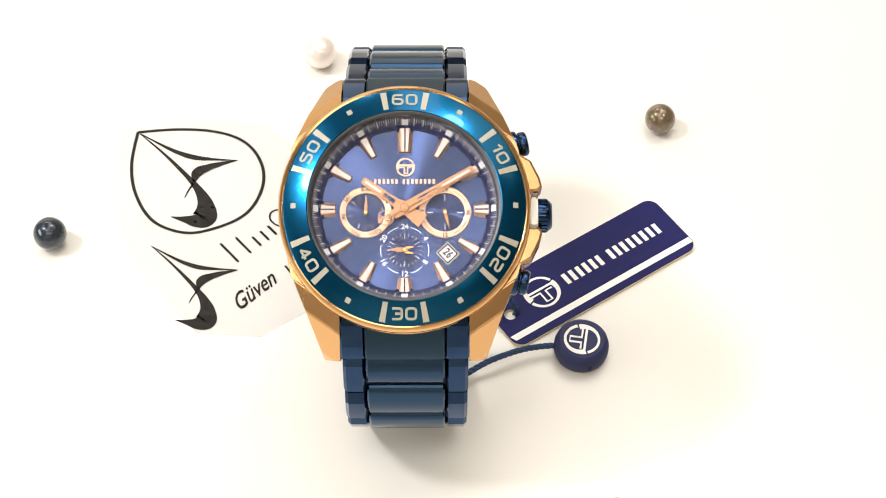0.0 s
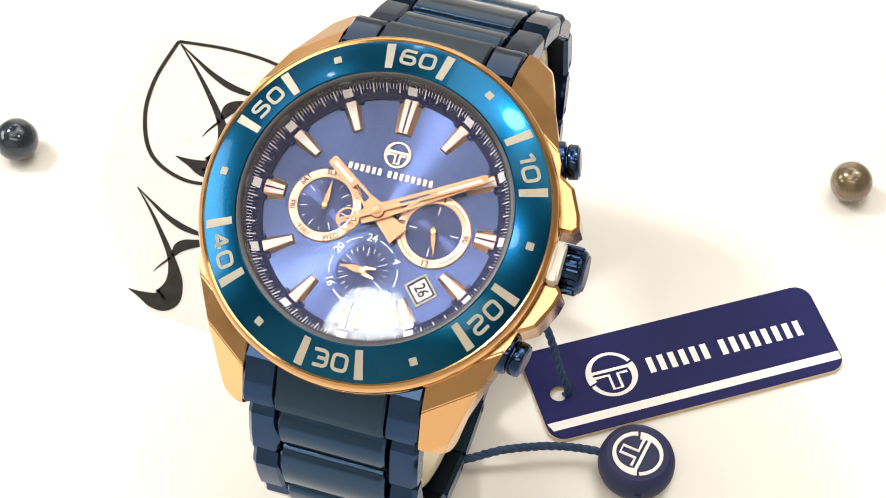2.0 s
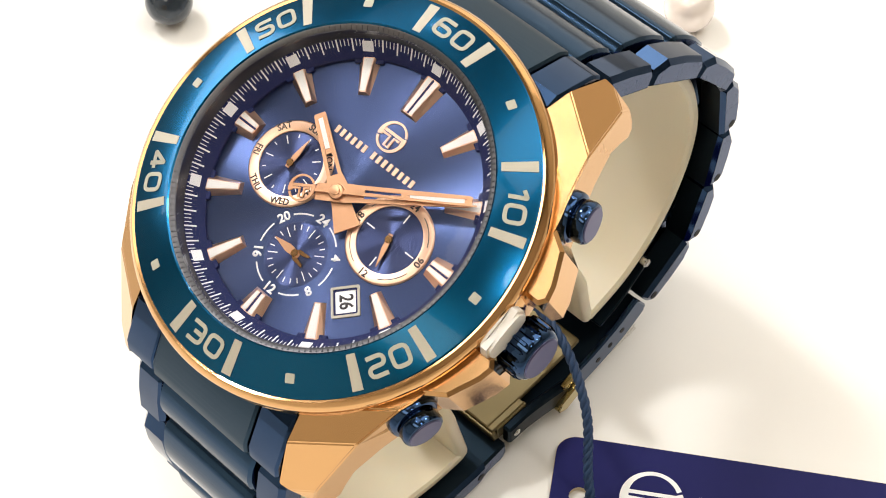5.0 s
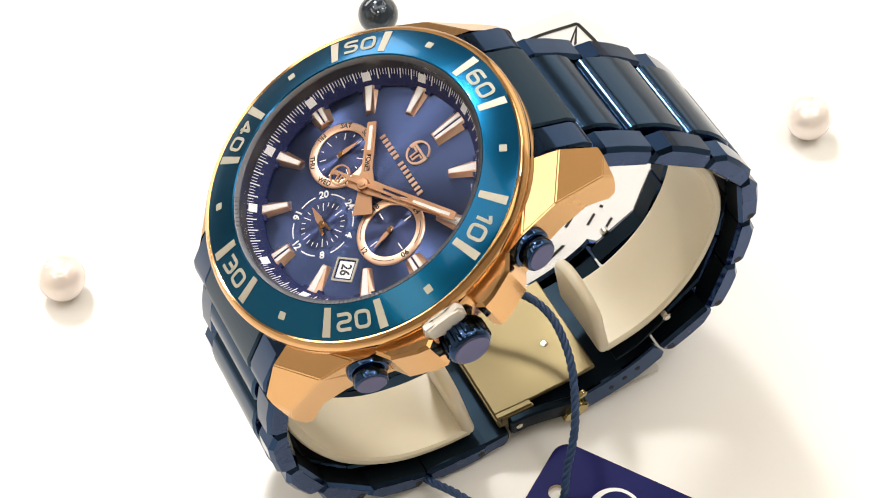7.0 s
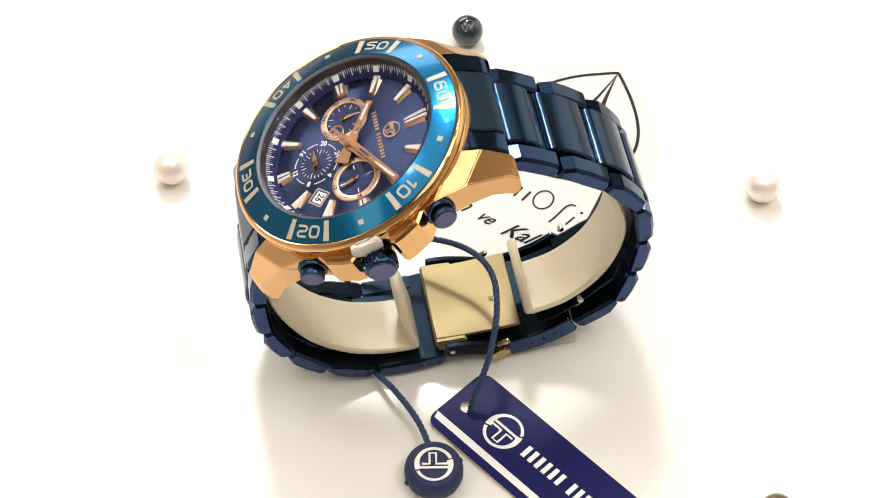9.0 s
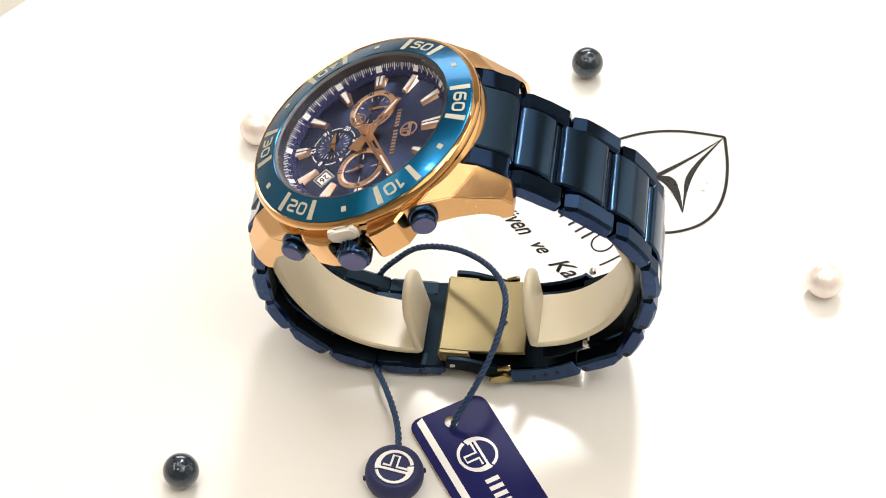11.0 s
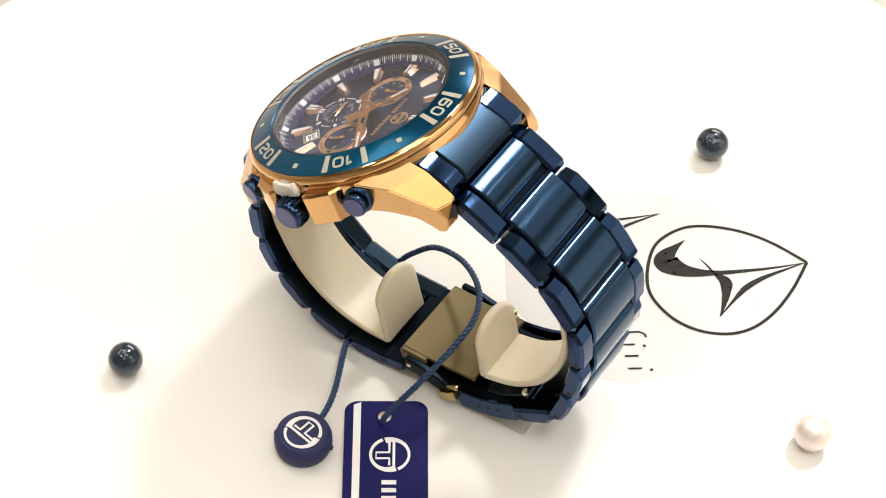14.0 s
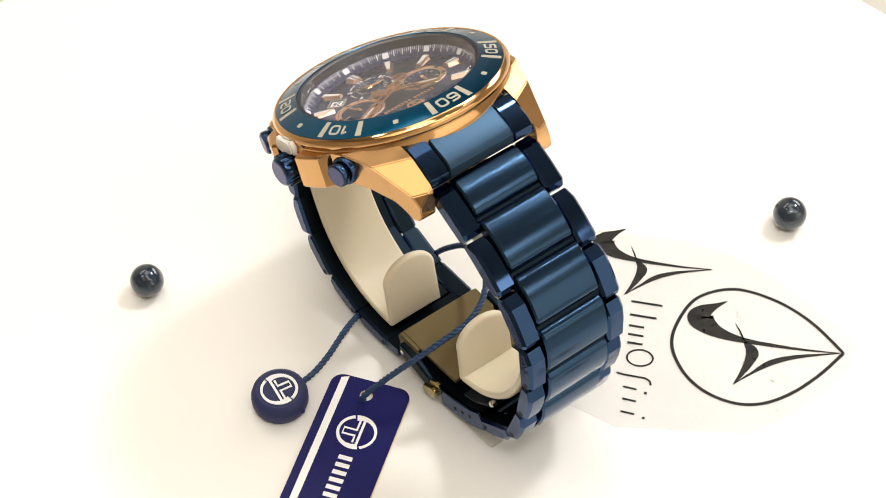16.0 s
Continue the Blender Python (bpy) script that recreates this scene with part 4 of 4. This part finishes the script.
bmesh.ops.bevel(rest, geom=rest.edges[:], offset=0.5, segments=2, affect="EDGES")
rest_ob = part("acrylic_rest", rest, ACRYLIC, smooth=40)
rest_ob.matrix_basis = WATCH
tagged(rest_ob, "clear acrylic wedge under the watch clasp on the board", "rest")

# ---- swing tag ----
TAG = pose(0.0187, 0.0180, 0.0, 0, 0, 34.4)
tag = thing("swing_tag", "navy glossy swing tag with white stripe lying on the board", "tag", TAG)
LT, WT = 48.8, 16.9


def tag_outline(inset=0.0):
    return [(x + LT / 2, y) for x, y in rounded(LT - inset, WT - inset, 2.6, 6)]


HOLE_AT = (3.8, -0.3)
hole = [(HOLE_AT[0] + 1.35 * math.cos(2 * math.pi * k / 24), HOLE_AT[1] + 1.35 * math.sin(2 * math.pi * k / 24)) for k in range(24)]
part("card", plate_with_hole(tag_outline(), hole, 0.02, 0.75), CARD_EDGE, tag, "cream card core")
part("card_face", plate_with_hole(tag_outline(0.12), hole, 0.75, 0.80), NAVY_CARD, tag, "navy glossy printed face")
part("stripe", polygon([(0.9, -6.6), (LT - 0.25, -6.6), (LT - 0.15, -5.1), (0.3, -5.1)], 0.80, 0.815), CARD_WHITE, tag, "white stripe")
part("emblem", emblem(4.1, 0.80, 0.83), CARD_WHITE, tag, "round white emblem", m=pose(12.9, 0.8, 0))
name_bars(26.6, 2.9, 0.80, 0.815, CARD_WHITE, tag, pose(32.2, 0.7, 0))

# ---- round plastic seal ----
SEAL = pose(0.0366, 0.0105, 0.0, 0, 0, -99)
seal = thing("hang_seal", "round navy plastic hang seal with white emblem on the board", "seal", SEAL)
part("body", lathe([(0, 0.05), (4.6, 0.05), (5.4, 0.7), (5.75, 1.9), (5.75, 3.4), (5.4, 4.7), (4.7, 5.2), (4.2, 5.05), (0, 5.05)], 56, closed=False), SEAL_BLUE, seal, smooth=40)
part("emblem", emblem(3.8, 5.05, 5.22), CARD_WHITE, seal, "raised white emblem")
for a in (25, 205):
    part("nub", disc(0.55, 0, 0.6, 0.2, 12), SEAL_BLUE, seal, m=pose(0, 0, 0, 0, 0, a) @ pose(5.6, 0, 2.4, 0, 90, 0), smooth=40)


# ---- twisted cord from the tag round a link to the seal ----
def twisted(points, radius, pitch):
    pts = spline(points, 14)
    bm = bmesh.new()
    run = [0.0]
    for a, b in zip(pts[:-1], pts[1:]):
        run.append(run[-1] + (b - a).length)
    side = None
    strands = [[], [], []]
    total = run[-1]
    steps = int(total / 0.22)
    k = 0
    for i in range(steps + 1):
        s = total * i / steps
        while k < len(pts) - 2 and run[k + 1] < s:
            k += 1
        u = (s - run[k]) / max(run[k + 1] - run[k], 1e-9)
        p = pts[k].lerp(pts[k + 1], u)
        d = (pts[k + 1] - pts[k]).normalized()
        if side is None:
            side = d.orthogonal().normalized()
        side = (side - d * side.dot(d)).normalized()
        up = d.cross(side)
        for j, st in enumerate(strands):
            a = 2 * math.pi * (s / pitch + j / 3)
            st.append(p + (side * math.cos(a) + up * math.sin(a)) * radius * 0.5)
    for st in strands:
        tube(st, radius * 0.56, 7, bm)
    return bm


CORD_LINE = [(23.0, 20.4, 0.2), (23.3, 20.4, 1.7), (21.6, 21.6, 4.6), (17.6, 25.0, 11.0), (10.5, 27.8, 16.2), (2.5, 28.2, 18.2), (-4.5, 24.6, 17.8), (-10.0, 17.4, 15.8), (-12.4, 9.2, 12.4), (-12.2, 4.0, 7.6),
             (-10.8, 0.6, 3.2), (-6.0, 0.8, 0.8), (0.0, 1.4, 0.7), (6.5, 2.0, 0.75), (11.8, 3.3, 2.2), (17.0, 5.8, 3.6), (23.0, 8.6, 3.4), (27.5, 10.0, 3.0), (31.8, 10.6, 2.8)]
cord = part("tag_cord", twisted(CORD_LINE, 0.64, 3.6), CORD, smooth=60)
tagged(cord, "twisted navy cord joining the tag and the seal to the bracelet", "cord")


# ---- loose pearls ----
def pearl(x, y, r, mat, label, drill):
    ob = thing("pearl", label, "pearl", pose(x * MM, y * MM, 0, 0, 0, drill[0]), group="loose pearls on the board")
    bm = bmesh.new()
    bmesh.ops.create_uvsphere(bm, u_segments=40, v_segments=24, radius=r)
    for v in bm.verts:
        v.co *= 1 + 0.012 * noise.noise(v.co * 0.35 + Vector((x, y, 0)))
    bmesh.ops.translate(bm, verts=bm.verts, vec=(0, 0, r - 0.03))
    part("bead", bm, mat, ob, smooth=60)
    if mat is PEARL_B:
        part("drill_hole", disc(0.42, -0.3, 0.02, 0.01, 14), HOLE, ob, m=pose(0, 0, r) @ pose(0, 0, 0, drill[1], 0, 0) @ pose(0, 0, r - 0.02))
    return ob


pearl(-78.1, 39.1, 3.65, PEARL_B, "glossy black pearl with a drilled hole lying on the board", (40, 60))
pearl(41.8, -30.7, 3.55, PEARL_B, "glossy black pearl with a drilled hole lying near the tag", (150, 35))
pearl(57.4, 73.6, 3.5, PEARL_P, "bronze-pink iridescent pearl lying on the board", (200, 70))
pearl(-48.3, -32.4, 3.9, PEARL_W, "creamy white pearl lying on the board", (10, 100))
pearl(-21.3, 93.5, 3.9, PEARL_W, "creamy white pearl lying beyond the watch", (80, 75))

# ---- printed film with the shop's mark ----
film_out = [(-44.5, 15.2), (-31.0, 14.2), (-17.0, 24.0), (-9.5, 47.0), (-13.0, 56.2), (-33.0, 74.0), (-42.0, 75.8), (-54.7, 76.0), (-61.5, 74.6), (-66.4, 72.0), (-66.0, 52.4), (-62.7, 39.0), (-57.3, 29.0)]
film = thing("printed_film", "milky clear film printed with a black mark, lying on the board", "film")
part("sheet", polygon(film_out, 0.03, 0.12), SHEET, film)
INK0, INK1 = 0.125, 0.14


def swoosh(tip, right, foot):
    """The shop's sweeping mark, spread between its long tip, its right point and its foot."""
    tip, right, foot = Vector(tip), Vector(right), Vector(foot)
    # the same three points on the mark's own sheet
    t0, r0, f0 = Vector((9.25, 4.77)), Vector((5.45, 5.80)), Vector((5.28, 2.94))
    e, f = r0 - t0, f0 - t0
    det = e.x * f.y - e.y * f.x
    unit = (right - tip).length / e.length

    def place(p):
        d = Vector(p) - t0
        a, b = (d.x * f.y - d.y * f.x) / det, (e.x * d.y - e.y * d.x) / det
        return tip + (right - tip) * a + (foot - tip) * b

    def stroke(rows, bm):
        line = spline([(u, v, 0) for u, v, w in rows], 8)
        widths = spline([(w, 0, 0) for u, v, w in rows], 8)
        return ribbon([place((p.x, p.y)) for p in line], [max(w.x, 0.02) * unit for w in widths], INK0, INK1, False, bm)
    bm = bmesh.new()
    stroke([(5.28, 2.94, 0.03), (4.86, 3.10, 0.24), (4.44, 3.30, 0.62), (4.34, 3.55, 0.92), (4.75, 3.92, 0.60), (5.30, 4.16, 0.36), (5.95, 4.33, 0.21), (6.8, 4.48, 0.15), (8.0, 4.65, 0.09), (9.25, 4.77, 0.03)], bm)
    stroke([(5.88, 4.36, 0.10), (6.14, 4.70, 0.42), (6.02, 5.05, 0.32), (5.75, 5.45, 0.17), (5.45, 5.80, 0.03)], bm)
    stroke([(5.45, 5.80, 0.03), (6.10, 5.43, 0.10), (6.8, 5.08, 0.22), (7.6, 4.90, 0.16), (8.5, 4.82, 0.08), (9.25, 4.77, 0.03)], bm)
    stroke([(5.57, 3.72, 0.02), (5.72, 3.98, 0.06), (5.85, 4.30, 0.08)], bm)
    return bm


part("mark", swoosh((-61.9, 71.1), (-39.0, 63.2), (-52.8, 46.7)), BLACK_INK, film, "black sweeping mark")
part("mark", swoosh((-56.3, 38.4), (-36.9, 32.0), (-49.4, 18.5)), BLACK_INK, film, "black sweeping mark")
drop = spline([(-62.4, 71.5, 0), (-62.9, 61.7, 0), (-61.1, 53.0, 0), (-56.5, 45.4, 0), (-49.1, 42.2, 0), (-41.9, 43.9, 0), (-36.0, 47.9, 0), (-33.1, 54.4, 0), (-33.1, 60.7, 0), (-35.7, 66.5, 0), (-40.0, 70.2, 0), (-46.3, 72.1, 0), (-54.2, 72.4, 0), (-62.4, 71.5, 0)], 10)
part("drop_outline", ribbon(drop, 0.72, INK0, INK1), BLACK_INK, film, "black drop-shaped outline")
# the shop's name as plain strokes and an oval
base0, run, rise = Vector((-37.4, 33.8)), Vector((0.7185, 0.6955)), Vector((-0.72, 0.69))


def name_stroke(points, width):
    part("name_stroke", ribbon([base0 + run * u + rise * v for u, v in points], width, INK0 - 0.003, INK1 - 0.004), BLACK_INK, film)


for u, h in ((0.6, 6.6), (4.2, 5.6), (7.1, 3.2), (9.4, 3.2), (11.6, 3.2)):
    name_stroke([(u, 0), (u + 0.1 * h, h)], 0.56)
name_stroke([(15.4 + 2.1 * math.cos(radians(a)), 2.9 + 2.7 * math.sin(radians(a))) for a in range(-90, 271, 20)], 0.40)
for line in ([(19.6, -1.6), (20.0, 0.2), (20.5, 4.4), (21.2, 5.4), (22.2, 5.6)], [(23.0, 0), (23.5, 2.8)], [(26.0, 0.1), (26.5, 2.9)], [(29.2, 0), (29.7, 2.8)]):
    name_stroke(line, 0.45)
for u in (24.2, 30.4):
    name_stroke([(u, 4.4), (u + 0.1, 5.0)], 0.6)


def script_word(text, at, angle, height, squeeze):
    tagged(part("script", lettering(text, height, 0.015, squeeze, 0.011, 0.65), BLACK_INK, film, m=pose(at[0], at[1], INK0, 0, 0, angle)), "printed word " + text)


script_word("Güven", (-33.4, 26.0), 45, 4.2, 0.72)
script_word("ve", (-25.9, 33.0), 46, 3.3, 0.88)
script_word("Kal", (-20.4, 38.8), 53, 3.9, 0.95)

# grey flecks in the film's print
flecks = bmesh.new()
rnd = random.Random(5)
for k in range(70):
    x, y = rnd.gauss(-46.5, 4.8), rnd.gauss(60, 8)
    s = rnd.uniform(0.12, 0.38)
    add(flecks, polygon([(x + s * rnd.uniform(0.6, 1.3) * math.cos(q), y + s * rnd.uniform(0.5, 1.3) * math.sin(q)) for q in (0, 1.1, 2.3, 3.3, 4.4, 5.4)], INK0, INK1))
tagged(part("fleck", flecks, FLECK, film), kind="stuff")
